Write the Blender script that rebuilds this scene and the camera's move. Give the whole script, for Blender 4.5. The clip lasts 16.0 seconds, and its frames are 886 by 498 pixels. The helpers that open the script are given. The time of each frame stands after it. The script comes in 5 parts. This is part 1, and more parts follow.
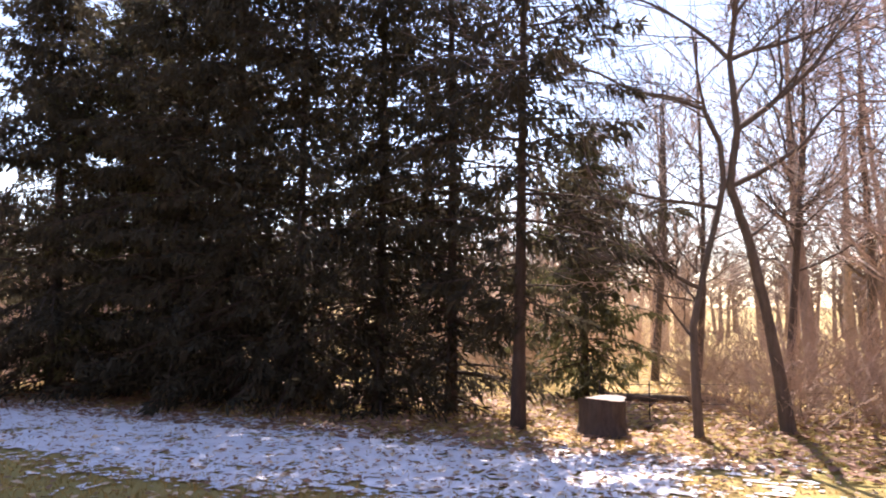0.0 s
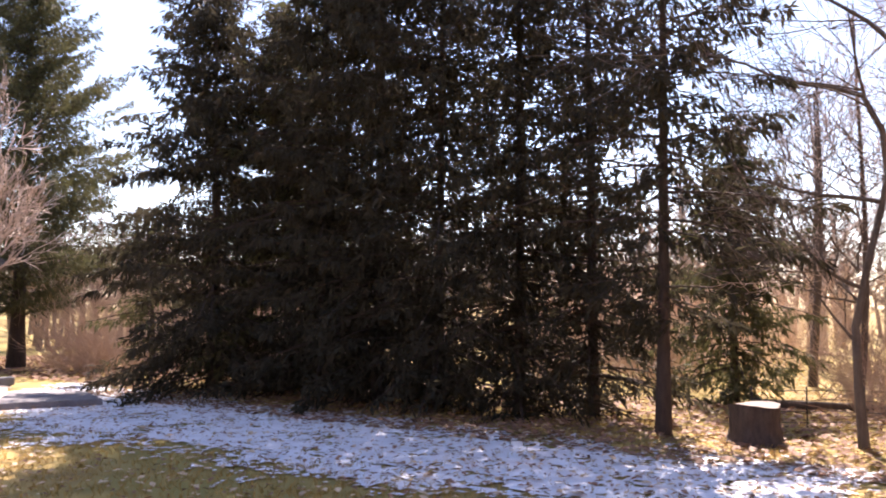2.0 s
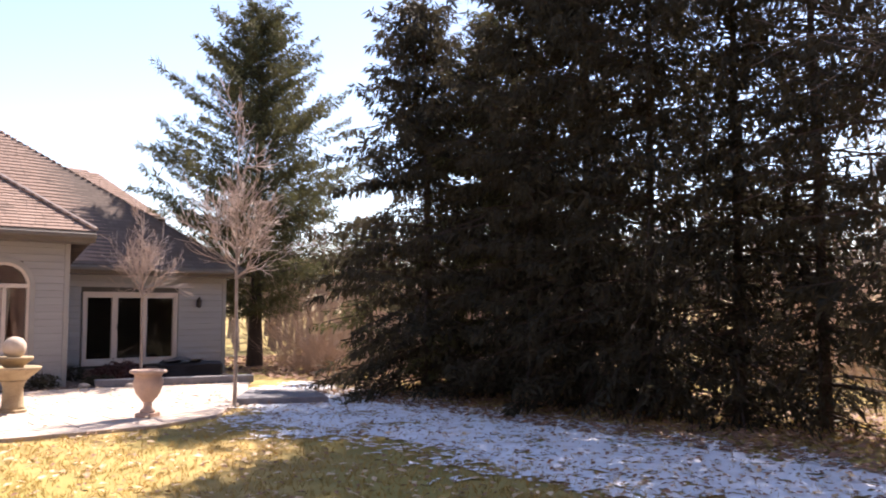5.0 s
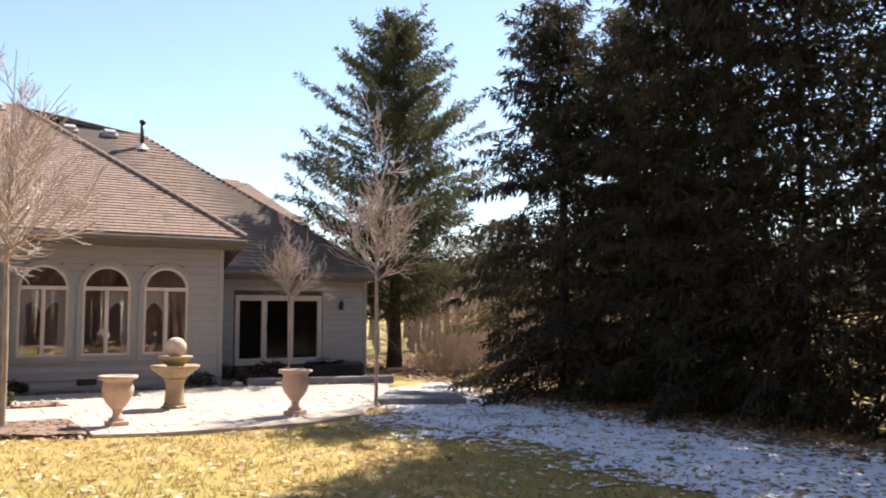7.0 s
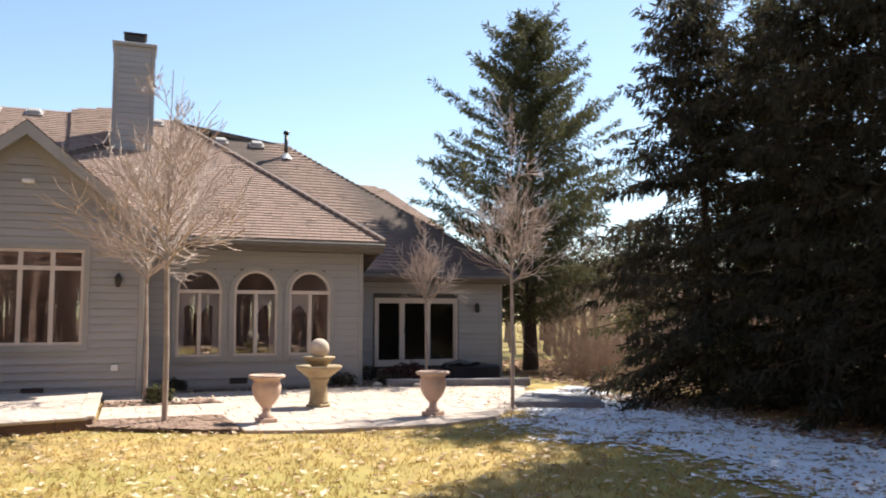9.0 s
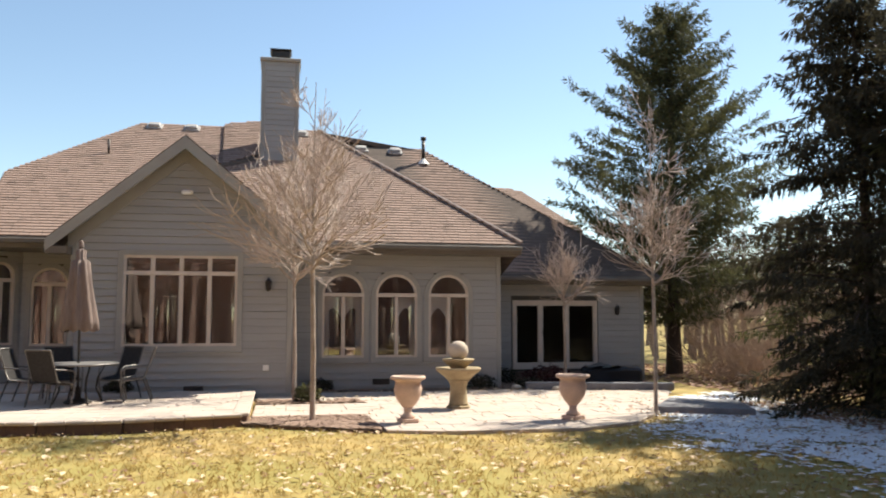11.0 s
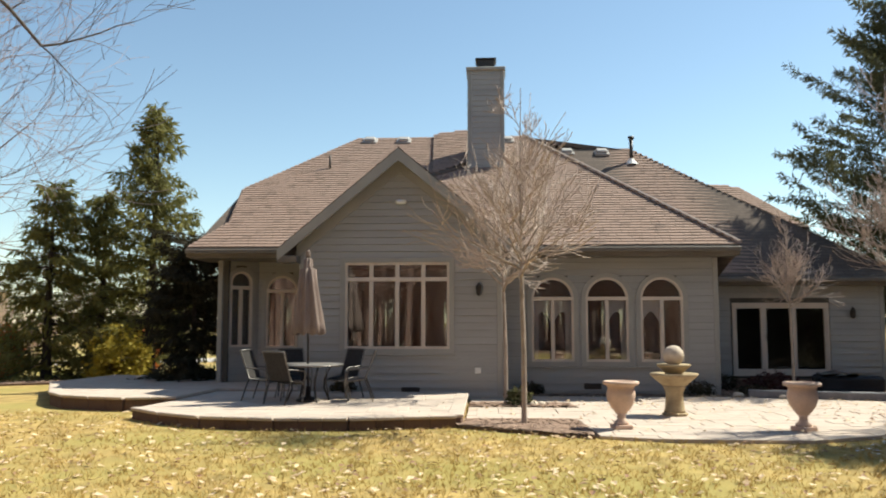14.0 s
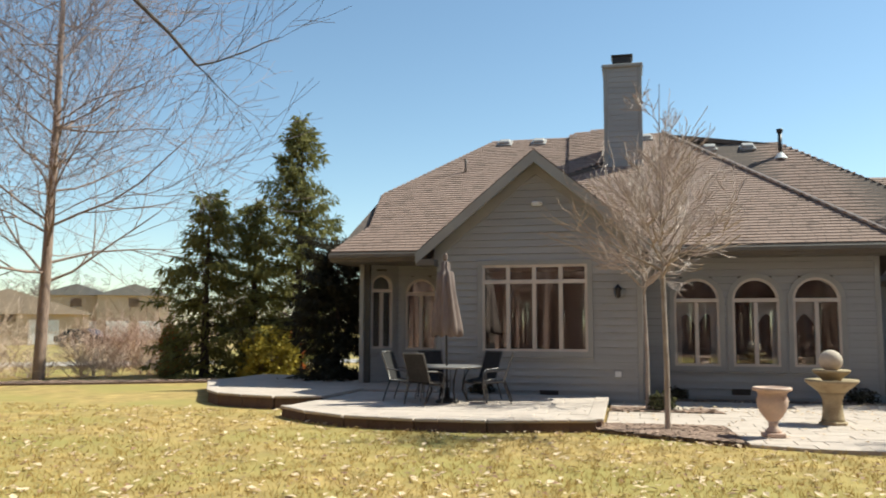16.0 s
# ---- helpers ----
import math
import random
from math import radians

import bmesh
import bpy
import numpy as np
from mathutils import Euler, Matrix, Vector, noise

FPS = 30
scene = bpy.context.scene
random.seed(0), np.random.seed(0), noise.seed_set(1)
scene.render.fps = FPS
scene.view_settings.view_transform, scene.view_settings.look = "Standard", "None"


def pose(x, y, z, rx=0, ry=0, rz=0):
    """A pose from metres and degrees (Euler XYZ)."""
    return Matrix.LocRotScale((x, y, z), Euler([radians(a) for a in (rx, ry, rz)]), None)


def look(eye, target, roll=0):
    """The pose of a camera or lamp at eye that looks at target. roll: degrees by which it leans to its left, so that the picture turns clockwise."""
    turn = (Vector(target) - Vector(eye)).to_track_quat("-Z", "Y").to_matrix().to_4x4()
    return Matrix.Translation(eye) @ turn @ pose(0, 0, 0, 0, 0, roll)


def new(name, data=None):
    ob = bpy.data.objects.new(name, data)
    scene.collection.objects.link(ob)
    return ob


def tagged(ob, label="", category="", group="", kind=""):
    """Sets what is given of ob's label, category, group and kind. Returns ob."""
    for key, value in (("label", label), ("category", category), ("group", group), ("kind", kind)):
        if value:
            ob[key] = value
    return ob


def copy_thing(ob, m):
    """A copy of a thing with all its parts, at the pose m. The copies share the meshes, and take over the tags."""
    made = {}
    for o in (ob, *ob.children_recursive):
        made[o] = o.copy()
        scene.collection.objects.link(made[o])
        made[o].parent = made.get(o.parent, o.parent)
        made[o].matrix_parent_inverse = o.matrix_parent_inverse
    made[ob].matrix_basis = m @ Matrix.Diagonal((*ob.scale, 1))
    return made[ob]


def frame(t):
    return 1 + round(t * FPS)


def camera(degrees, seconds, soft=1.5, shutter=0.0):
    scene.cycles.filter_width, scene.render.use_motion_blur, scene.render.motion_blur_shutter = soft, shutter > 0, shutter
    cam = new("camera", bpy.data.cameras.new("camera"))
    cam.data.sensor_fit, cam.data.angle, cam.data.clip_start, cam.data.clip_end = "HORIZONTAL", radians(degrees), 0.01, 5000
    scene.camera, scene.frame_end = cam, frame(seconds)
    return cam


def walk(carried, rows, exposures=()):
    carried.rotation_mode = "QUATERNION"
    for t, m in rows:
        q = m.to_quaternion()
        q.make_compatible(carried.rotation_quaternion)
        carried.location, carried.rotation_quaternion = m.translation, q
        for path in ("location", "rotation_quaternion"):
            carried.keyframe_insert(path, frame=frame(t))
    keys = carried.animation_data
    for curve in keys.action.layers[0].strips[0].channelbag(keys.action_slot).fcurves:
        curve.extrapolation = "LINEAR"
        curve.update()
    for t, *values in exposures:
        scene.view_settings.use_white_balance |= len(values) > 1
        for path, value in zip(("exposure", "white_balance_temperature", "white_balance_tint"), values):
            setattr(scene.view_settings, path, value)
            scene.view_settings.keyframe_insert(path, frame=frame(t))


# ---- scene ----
cam = camera(57.0, 16.0, soft=1.9, shutter=0.5)
EYE = 1.75
# seconds, yaw, pitch, lean: one pan from a fixed spot on the lawn
PAN = [
    (0.0, 0.03, 4.01, -0.16),
    (0.5, 2.50, 4.05, -0.08),
    (1.0, 4.95, 4.08, -0.05),
    (1.5, 7.32, 4.12, 0.01),
    (2.0, 9.75, 4.17, 0.02),
    (2.5, 12.22, 4.20, 0.02),
    (3.0, 14.64, 4.25, 0.04),
    (3.5, 17.11, 4.29, 0.05),
    (4.0, 19.49, 4.33, 0.07),
    (6.5, 31.48, 4.57, 0.06),
    (7.0, 33.82, 4.61, 0.04),
    (7.5, 36.18, 4.65, 0.03),
    (8.0, 38.58, 4.70, 0.01),
    (8.5, 40.94, 4.74, -0.02),
    (9.0, 43.28, 4.78, -0.02),
    (11.5, 55.37, 5.00, 0.01),
    (12.0, 57.82, 5.05, 0.03),
    (12.5, 60.22, 5.09, -0.02),
    (13.0, 62.61, 5.14, 0.02),
    (13.5, 65.09, 5.18, 0.02),
    (14.0, 67.50, 5.22, 0.02),
    (14.5, 69.90, 5.26, -0.02),
    (15.0, 72.31, 5.30, -0.04),
    (15.5, 74.65, 5.34, -0.01),
    (16.0, 77.08, 5.38, -0.10),
]
walk(cam, [(t, pose(0, 0, EYE, 90 + pitch, lean, yaw)) for t, yaw, pitch, lean in PAN],
     [(0.0, 1.9, 6850, 27), (4.0, 1.75, 6850, 26), (7.0, 1.28, 6700, 11), (9.0, 1.18, 6550, 9), (12.0, 0.95, 6750, 3), (14.0, 0.86, 6650, 0), (16.0, 0.74, 6250, -2)])

# ---- light ----
SUN_AZ, SUN_EL = 0.0, 49.0          # degrees left of +y, degrees up
sd = Vector((-math.sin(radians(SUN_AZ)) * math.cos(radians(SUN_EL)), math.cos(radians(SUN_AZ)) * math.cos(radians(SUN_EL)), math.sin(radians(SUN_EL))))
world = bpy.data.worlds.new("sky")
world.use_nodes = True
scene.world = world
wn = world.node_tree.nodes
sky = wn.new("ShaderNodeTexSky")
sky.sky_type = "NISHITA"
sky.sun_disc = False
sky.sun_elevation = radians(SUN_EL)
sky.sun_rotation = radians(-SUN_AZ)
sky.air_density, sky.dust_density, sky.ozone_density = 1.0, 0.15, 0.35
world.node_tree.links.new(sky.outputs[0], wn["Background"].inputs[0])
wn["Background"].inputs[1].default_value = 0.094
sun = new("sun", bpy.data.lights.new("sun", "SUN"))
sun.data.energy, sun.data.angle, sun.data.color = 5.0, radians(0.6), (1.0, 0.94, 0.85)
sun.matrix_world = look(sd * 100, (0, 0, 0))


# ---- materials ----
def material(name, base, rough=0.85, dark=None, scale=8.0, fine=60.0, bump=0.3, island=0.0, rand=0.0, metal=0.0, stretch=None, spec=0.3, detail=6.0):
    """Two colours mixed by a coarse and a fine noise, with relief."""
    m = bpy.data.materials.new(name)
    m.use_nodes = True
    t = m.node_tree
    n, l = t.nodes, t.links
    p = n["Principled BSDF"]
    p.inputs["Roughness"].default_value = rough
    p.inputs["Metallic"].default_value = metal
    p.inputs["Specular IOR Level"].default_value = spec
    dark = dark or tuple(c * 0.6 for c in base)
    co = n.new("ShaderNodeTexCoord")
    mp = n.new("ShaderNodeMapping")
    l.new(co.outputs["Object"], mp.inputs[0])
    if stretch:
        mp.inputs["Scale"].default_value = stretch
    a, b = n.new("ShaderNodeTexNoise"), n.new("ShaderNodeTexNoise")
    for q, s in ((a, scale), (b, fine)):
        l.new(mp.outputs[0], q.inputs["Vector"])
        q.inputs["Scale"].default_value = s
        q.inputs["Detail"].default_value = detail
    add = n.new("ShaderNodeMath")
    add.operation = "MULTIPLY_ADD"
    l.new(b.outputs[0], add.inputs[0])
    add.inputs[1].default_value = 0.6
    l.new(a.outputs[0], add.inputs[2])
    last = add.outputs[0]
    if island or rand:
        g = n.new("ShaderNodeNewGeometry") if island else n.new("ShaderNodeObjectInfo")
        mu = n.new("ShaderNodeMath")
        mu.operation = "MULTIPLY_ADD"
        l.new(g.outputs["Random Per Island" if island else "Random"], mu.inputs[0])
        mu.inputs[1].default_value = island or rand
        l.new(last, mu.inputs[2])
        last = mu.outputs[0]
    r = n.new("ShaderNodeValToRGB")
    r.color_ramp.elements[0].position, r.color_ramp.elements[1].position = 0.5, 1.1 + (island or rand) * 0.6
    r.color_ramp.elements[0].color, r.color_ramp.elements[1].color = (*dark, 1), (*base, 1)
    l.new(last, r.inputs[0])
    l.new(r.outputs[0], p.inputs["Base Color"])
    if bump:
        bm_ = n.new("ShaderNodeBump")
        bm_.inputs["Strength"].default_value = bump
        bm_.inputs["Distance"].default_value = 0.02
        l.new(add.outputs[0], bm_.inputs["Height"])
        l.new(bm_.outputs[0], p.inputs["Normal"])
    return m


def leafy(name, base, dark, through_light=0.35, rough=0.6):
    """Foliage: a little light passes through each needle spray or leaf."""
    m = material(name, base, rough, dark, 1.2, 14.0, 0.0, island=0.5, spec=0.12)
    t = m.node_tree
    n, l = t.nodes, t.links
    p = n["Principled BSDF"]
    tr = n.new("ShaderNodeBsdfTranslucent")
    mx = n.new("ShaderNodeMixShader")
    mx.inputs[0].default_value = through_light
    l.new(p.inputs["Base Color"].links[0].from_socket, tr.inputs[0])
    l.new(p.outputs[0], mx.inputs[1])
    l.new(tr.outputs[0], mx.inputs[2])
    l.new(mx.outputs[0], n["Material Output"].inputs[0])
    return m


def ground_material():
    """Late-winter lawn: straw, green and bare soil at several scales."""
    m = material("lawn", (0.48, 0.335, 0.12), 0.95, (0.16, 0.112, 0.04), 2.2, 45.0, 0.6)
    t = m.node_tree
    n, l = t.nodes, t.links
    p = n["Principled BSDF"]
    old = p.inputs["Base Color"].links[0].from_socket
    co = n.new("ShaderNodeTexCoord")
    big = n.new("ShaderNodeTexNoise")
    big.inputs["Scale"].default_value = 0.35
    big.inputs["Detail"].default_value = 5
    l.new(co.outputs["Object"], big.inputs["Vector"])
    ramp = n.new("ShaderNodeValToRGB")
    ramp.color_ramp.elements[0].position, ramp.color_ramp.elements[1].position = 0.42, 0.62
    l.new(big.outputs[0], ramp.inputs[0])
    mx = n.new("ShaderNodeMix")
    mx.data_type = "RGBA"
    l.new(ramp.outputs[0], mx.inputs["Factor"])
    l.new(old, mx.inputs["A"])
    mx.inputs["B"].default_value = (0.29, 0.238, 0.072, 1)
    l.new(mx.outputs["Result"], p.inputs["Base Color"])
    return m


def shingle_material():
    """Asphalt shingles: offset tabs of three browns, with a shadow line painted at each course."""
    m = material("shingles", (0.18, 0.135, 0.11), 0.95, (0.11, 0.083, 0.068), 2.0, 40.0, 0.4)
    t = m.node_tree
    n, l = t.nodes, t.links
    p = n["Principled BSDF"]
    uv = n.new("ShaderNodeUVMap")
    br = n.new("ShaderNodeTexBrick")
    l.new(uv.outputs[0], br.inputs["Vector"])
    # Dark browns and mortar put the shade between courses into the colour.
    br.inputs["Color1"].default_value = (0.13, 0.10, 0.082, 1)
    br.inputs["Color2"].default_value = (0.09, 0.07, 0.058, 1)
    br.inputs["Mortar"].default_value = (0.07, 0.055, 0.045, 1)
    br.inputs["Scale"].default_value = 1.0
    br.inputs["Mortar Size"].default_value = 0.012
    br.inputs["Brick Width"].default_value = 0.30
    br.inputs["Row Height"].default_value = 0.14
    mx = n.new("ShaderNodeMix")
    mx.data_type = "RGBA"
    mx.inputs["Factor"].default_value = 0.65
    l.new(p.inputs["Base Color"].links[0].from_socket, mx.inputs["A"])
    l.new(br.outputs["Color"], mx.inputs["B"])
    l.new(mx.outputs["Result"], p.inputs["Base Color"])
    return m


def glass_material():
    m = bpy.data.materials.new("window_glass")
    m.use_nodes = True
    p = m.node_tree.nodes["Principled BSDF"]
    p.inputs["Base Color"].default_value = (0.95, 0.96, 0.96, 1)
    p.inputs["Roughness"].default_value = 0.0
    p.inputs["Transmission Weight"].default_value = 1.0
    p.inputs["IOR"].default_value = 2.0
    p.inputs["Specular IOR Level"].default_value = 0.5
    n, l = m.node_tree.nodes, m.node_tree.links
    no = n.new("ShaderNodeTexNoise")
    no.inputs["Scale"].default_value = 1.6
    b = n.new("ShaderNodeBump")
    b.inputs["Strength"].default_value = 0.012
    l.new(no.outputs[0], b.inputs["Height"])
    l.new(b.outputs[0], p.inputs["Normal"])
    return m


LAWN = ground_material()
SHINGLE = shingle_material()
GLASS = glass_material()
# Wall backing kept dark to paint a shadow line between the boards.
SHADOW_BACKING = material("shadow_line_backing", (0.10, 0.09, 0.075), 0.9, (0.07, 0.062, 0.05), 2.0, 20.0, 0.0)
SIDING = material("painted_siding", (0.355, 0.343, 0.325), 0.7, (0.29, 0.281, 0.267), 1.5, 30.0, 0.15, stretch=(0.4, 1, 4), rand=0.15)
TRIM = material("taupe_trim", (0.33, 0.315, 0.285), 0.6, (0.27, 0.255, 0.235), 2.0, 40.0, 0.1)
SOFFIT = material("brown_fascia", (0.16, 0.135, 0.11), 0.6, (0.12, 0.10, 0.08), 2.0, 40.0, 0.1)
FRAME = material("cream_window_paint", (0.62, 0.53, 0.45), 0.5, (0.52, 0.445, 0.375), 3.0, 40.0, 0.05)
# Near-black rooms: the dimness indoors is set by colour, not by light.
ROOM = material("dim_painted_room", (0.05, 0.04, 0.035), 0.9, (0.03, 0.025, 0.02), 1.0, 20.0, 0.0)
CURTAIN = material("curtain", (0.78, 0.75, 0.72), 0.9, (0.60, 0.57, 0.54), 2.0, 20.0, 0.1, stretch=(8, 8, 0.5))
PAVER = material("pale_paver", (0.50, 0.41, 0.345), 0.9, (0.39, 0.315, 0.26), 3.0, 70.0, 0.35, rand=0.22)
BLOCK = material("wall_block", (0.145, 0.088, 0.066), 0.95, (0.06, 0.037, 0.028), 6.0, 60.0, 0.6, rand=0.4)
JOINT = material("sand_joint", (0.38, 0.31, 0.25), 0.95, (0.22, 0.175, 0.135), 8.0, 80.0, 0.3)
MULCH = material("bark_mulch", (0.20, 0.13, 0.095), 0.95, (0.08, 0.05, 0.04), 9.0, 50.0, 0.8)
CHIP = material("bark_chip", (0.34, 0.23, 0.17), 0.95, (0.10, 0.06, 0.045), 9.0, 50.0, 0.0, island=0.6)
TERRACOTTA = material("weathered_terracotta", (0.62, 0.44, 0.34), 0.85, (0.44, 0.32, 0.26), 4.0, 50.0, 0.3)
STONE = material("cast_stone", (0.42, 0.33, 0.20), 0.85, (0.24, 0.17, 0.10), 5.0, 45.0, 0.5)
BALL = material("pale_stone_ball", (0.58, 0.48, 0.38), 0.8, (0.42, 0.34, 0.27), 6.0, 45.0, 0.3)
BARK = material("spruce_bark", (0.085, 0.062, 0.05), 0.95, (0.04, 0.029, 0.024), 6.0, 40.0, 0.8, stretch=(3, 3, 0.6))
GREYBARK = material("grey_bark", (0.15, 0.12, 0.10), 0.95, (0.07, 0.055, 0.045), 6.0, 40.0, 0.8, stretch=(3, 3, 0.6))
PALEBARK = material("pale_young_bark", (0.44, 0.355, 0.295), 0.85, (0.20, 0.155, 0.125), 6.0, 50.0, 0.4, stretch=(2, 2, 1))
# Pale twig tone with the sun's brightness put into it.
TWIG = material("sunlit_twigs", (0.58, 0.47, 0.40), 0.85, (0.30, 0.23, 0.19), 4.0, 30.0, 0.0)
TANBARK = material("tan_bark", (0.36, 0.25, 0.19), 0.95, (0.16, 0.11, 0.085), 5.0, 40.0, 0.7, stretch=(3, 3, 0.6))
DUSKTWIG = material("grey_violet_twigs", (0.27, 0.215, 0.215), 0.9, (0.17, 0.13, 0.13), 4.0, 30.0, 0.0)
# Brush in a brighter tan, with sunlight mixed into its colour.
LIT_TANBRUSH = material("sunlit_tan_brush", (0.62, 0.47, 0.36), 0.9, (0.36, 0.26, 0.20), 3.0, 30.0, 0.0, island=0.5)
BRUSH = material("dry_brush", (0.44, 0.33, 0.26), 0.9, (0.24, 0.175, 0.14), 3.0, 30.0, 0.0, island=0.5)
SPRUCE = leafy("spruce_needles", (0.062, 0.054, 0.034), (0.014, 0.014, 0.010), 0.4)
# Paler copies of the spruce needles; the sun on them is in the colour.
LIT_PINE = leafy("lit_spruce_needles", (0.10, 0.098, 0.045), (0.022, 0.027, 0.015))
SUNLIT_PINE = leafy("sunlit_spruce_needles", (0.20, 0.185, 0.06), (0.035, 0.042, 0.018))
GOLD = leafy("yellow_shrub_leaves", (0.42, 0.33, 0.06), (0.25, 0.19, 0.035))
RUST = leafy("rust_leaves", (0.45, 0.14, 0.04), (0.25, 0.07, 0.02))
LEAF = leafy("fallen_leaf", (0.70, 0.54, 0.36), (0.26, 0.13, 0.06), 0.15)
LITTER = leafy("brown_leaf_litter", (0.30, 0.175, 0.115), (0.12, 0.065, 0.04), 0.1)
BLADE = leafy("grass_blade", (0.48, 0.335, 0.12), (0.21, 0.16, 0.048), 0.3)
SNOW = material("old_snow", (0.86, 0.87, 0.90), 0.8, (0.62, 0.62, 0.65), 3.0, 60.0, 0.6)
CANVAS = material("taupe_canvas", (0.24, 0.18, 0.155), 0.9, (0.15, 0.11, 0.095), 5.0, 80.0, 0.2, stretch=(6, 6, 0.6))
METAL = material("bronze_metal", (0.06, 0.05, 0.045), 0.45, (0.03, 0.027, 0.025), 8.0, 60.0, 0.1, metal=0.4)
MESHWEAVE = material("grey_sling_fabric", (0.045, 0.041, 0.040), 0.7, (0.025, 0.023, 0.022), 20.0, 120.0, 0.2, spec=0.1)
SILVER = material("dull_aluminium", (0.18, 0.165, 0.155), 0.4, (0.17, 0.155, 0.145), 8.0, 60.0, 0.05, metal=0.5)
TABLETOP = material("frosted_tabletop", (0.24, 0.22, 0.21), 0.35, (0.17, 0.16, 0.15), 4.0, 30.0, 0.05)
BLACK = material("black_tarp", (0.025, 0.025, 0.03), 0.5, (0.015, 0.015, 0.018), 3.0, 30.0, 0.5)
WHITE = material("white_paint", (0.75, 0.73, 0.70), 0.6, (0.62, 0.6, 0.57), 2.0, 20.0, 0.1)
TANWALL = material("tan_house_wall", (0.55, 0.42, 0.30), 0.8, (0.46, 0.35, 0.25), 1.0, 20.0, 0.1)
GREYROOF = material("grey_far_roof", (0.30, 0.27, 0.25), 0.9, (0.22, 0.20, 0.18), 1.0, 20.0, 0.2)
CARPAINT = material("dark_car_paint", (0.03, 0.035, 0.05), 0.25, (0.02, 0.022, 0.03), 2.0, 20.0, 0.0, spec=0.6)
STUMP = material("weathered_stump", (0.10, 0.078, 0.066), 0.95, (0.04, 0.03, 0.026), 7.0, 50.0, 0.9, stretch=(3, 3, 0.7))
STUMPTOP = material("stump_cut_face", (0.34, 0.29, 0.25), 0.9, (0.2, 0.165, 0.14), 10.0, 60.0, 0.4)
SLATE = material("snow_dusted_slab", (0.22, 0.21, 0.22), 0.9, (0.12, 0.115, 0.12), 4.0, 40.0, 0.4)
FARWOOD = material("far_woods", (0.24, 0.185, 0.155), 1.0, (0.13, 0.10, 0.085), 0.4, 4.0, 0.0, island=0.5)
# Brighter reddish copy of the far woods; its sunlight is in the colour.
LIT_REDWOOD = material("sunlit_far_woods", (0.46, 0.31, 0.25), 1.0, (0.26, 0.17, 0.14), 0.4, 4.0, 0.0, island=0.5)
VENTGREY = material("grey_vent_metal", (0.42, 0.39, 0.37), 0.6, (0.32, 0.30, 0.28), 4.0, 40.0, 0.1)

# ---- helpers of this place ----
FACE = radians(64)                    # the house's front is turned by this about z
HOUSE = Matrix.Rotation(FACE, 4, "Z")


def loc(u, v, z=0.0):
    """World place from metres along the house front and away from the camera."""
    return HOUSE @ Vector((u, v, z))


def part(name, bm, mat, parent=None, label="", smooth=False):
    me = bpy.data.meshes.new(name)
    bm.to_mesh(me)
    bm.free()
    return link(name, me, mat, parent, label, smooth)


def link(name, me, mat, parent=None, label="", smooth=False):
    if mat and not me.materials:
        me.materials.append(mat)
    if smooth:
        me.polygons.foreach_set("use_smooth", [True] * len(me.polygons))
    ob = new(name, me)
    if parent:
        ob.parent = parent
    if label:
        ob["label"] = label
    return ob


def from_lists(name, verts, faces, mat, parent=None, label="", smooth=False):
    me = bpy.data.meshes.new(name)
    me.from_pydata(verts, [], faces)
    me.update()
    return link(name, me, mat, parent, label, smooth)


def thing(name, m, label, category, group="", kind=""):
    e = new(name)
    e.matrix_world = m
    e.empty_display_size = 0.2
    return tagged(e, label, category, group, kind)


def box(bm, x0, x1, y0, y1, z0, z1, bevel=0.0, m=None):
    v = [bm.verts.new((x, y, z)) for z in (z0, z1) for y in (y0, y1) for x in (x0, x1)]
    f = [bm.faces.new([v[i] for i in q]) for q in ((0, 2, 3, 1), (4, 5, 7, 6), (0, 1, 5, 4), (1, 3, 7, 5), (3, 2, 6, 7), (2, 0, 4, 6))]
    if m is not None:
        bmesh.ops.transform(bm, matrix=m, verts=v)
    if bevel:
        bmesh.ops.bevel(bm, geom=list({e for q in f for e in q.edges}), offset=bevel, segments=1, affect="EDGES")
    return v


def boxed(x0, x1, y0, y1, z0, z1, bevel=0.0):
    bm = bmesh.new()
    box(bm, x0, x1, y0, y1, z0, z1, bevel)
    return bm


def prism(points, z0, z1, bevel=0.0):
    """An upright prism over a plan outline."""
    bm = bmesh.new()
    lo = [bm.verts.new((x, y, z0)) for x, y in points]
    hi = [bm.verts.new((x, y, z1)) for x, y in points]
    bm.faces.new(lo[::-1])
    bm.faces.new(hi)
    n = len(points)
    for i in range(n):
        bm.faces.new((lo[i], lo[(i + 1) % n], hi[(i + 1) % n], hi[i]))
    bmesh.ops.recalc_face_normals(bm, faces=bm.faces)
    if bevel:
        bmesh.ops.bevel(bm, geom=[e for e in bm.edges if all(abs(v.co.z - z1) < 1e-5 for v in e.verts)], offset=bevel, segments=1, affect="EDGES")
    return bm


def wallprism(points, y0, y1):
    """A slab over an outline in x and z, from y0 to y1."""
    bm = prism(points, 0, 1)
    for v in bm.verts:
        x, z, d = v.co
        v.co = (x, y0 + (y1 - y0) * d, z)
    bmesh.ops.recalc_face_normals(bm, faces=bm.faces)
    return bm


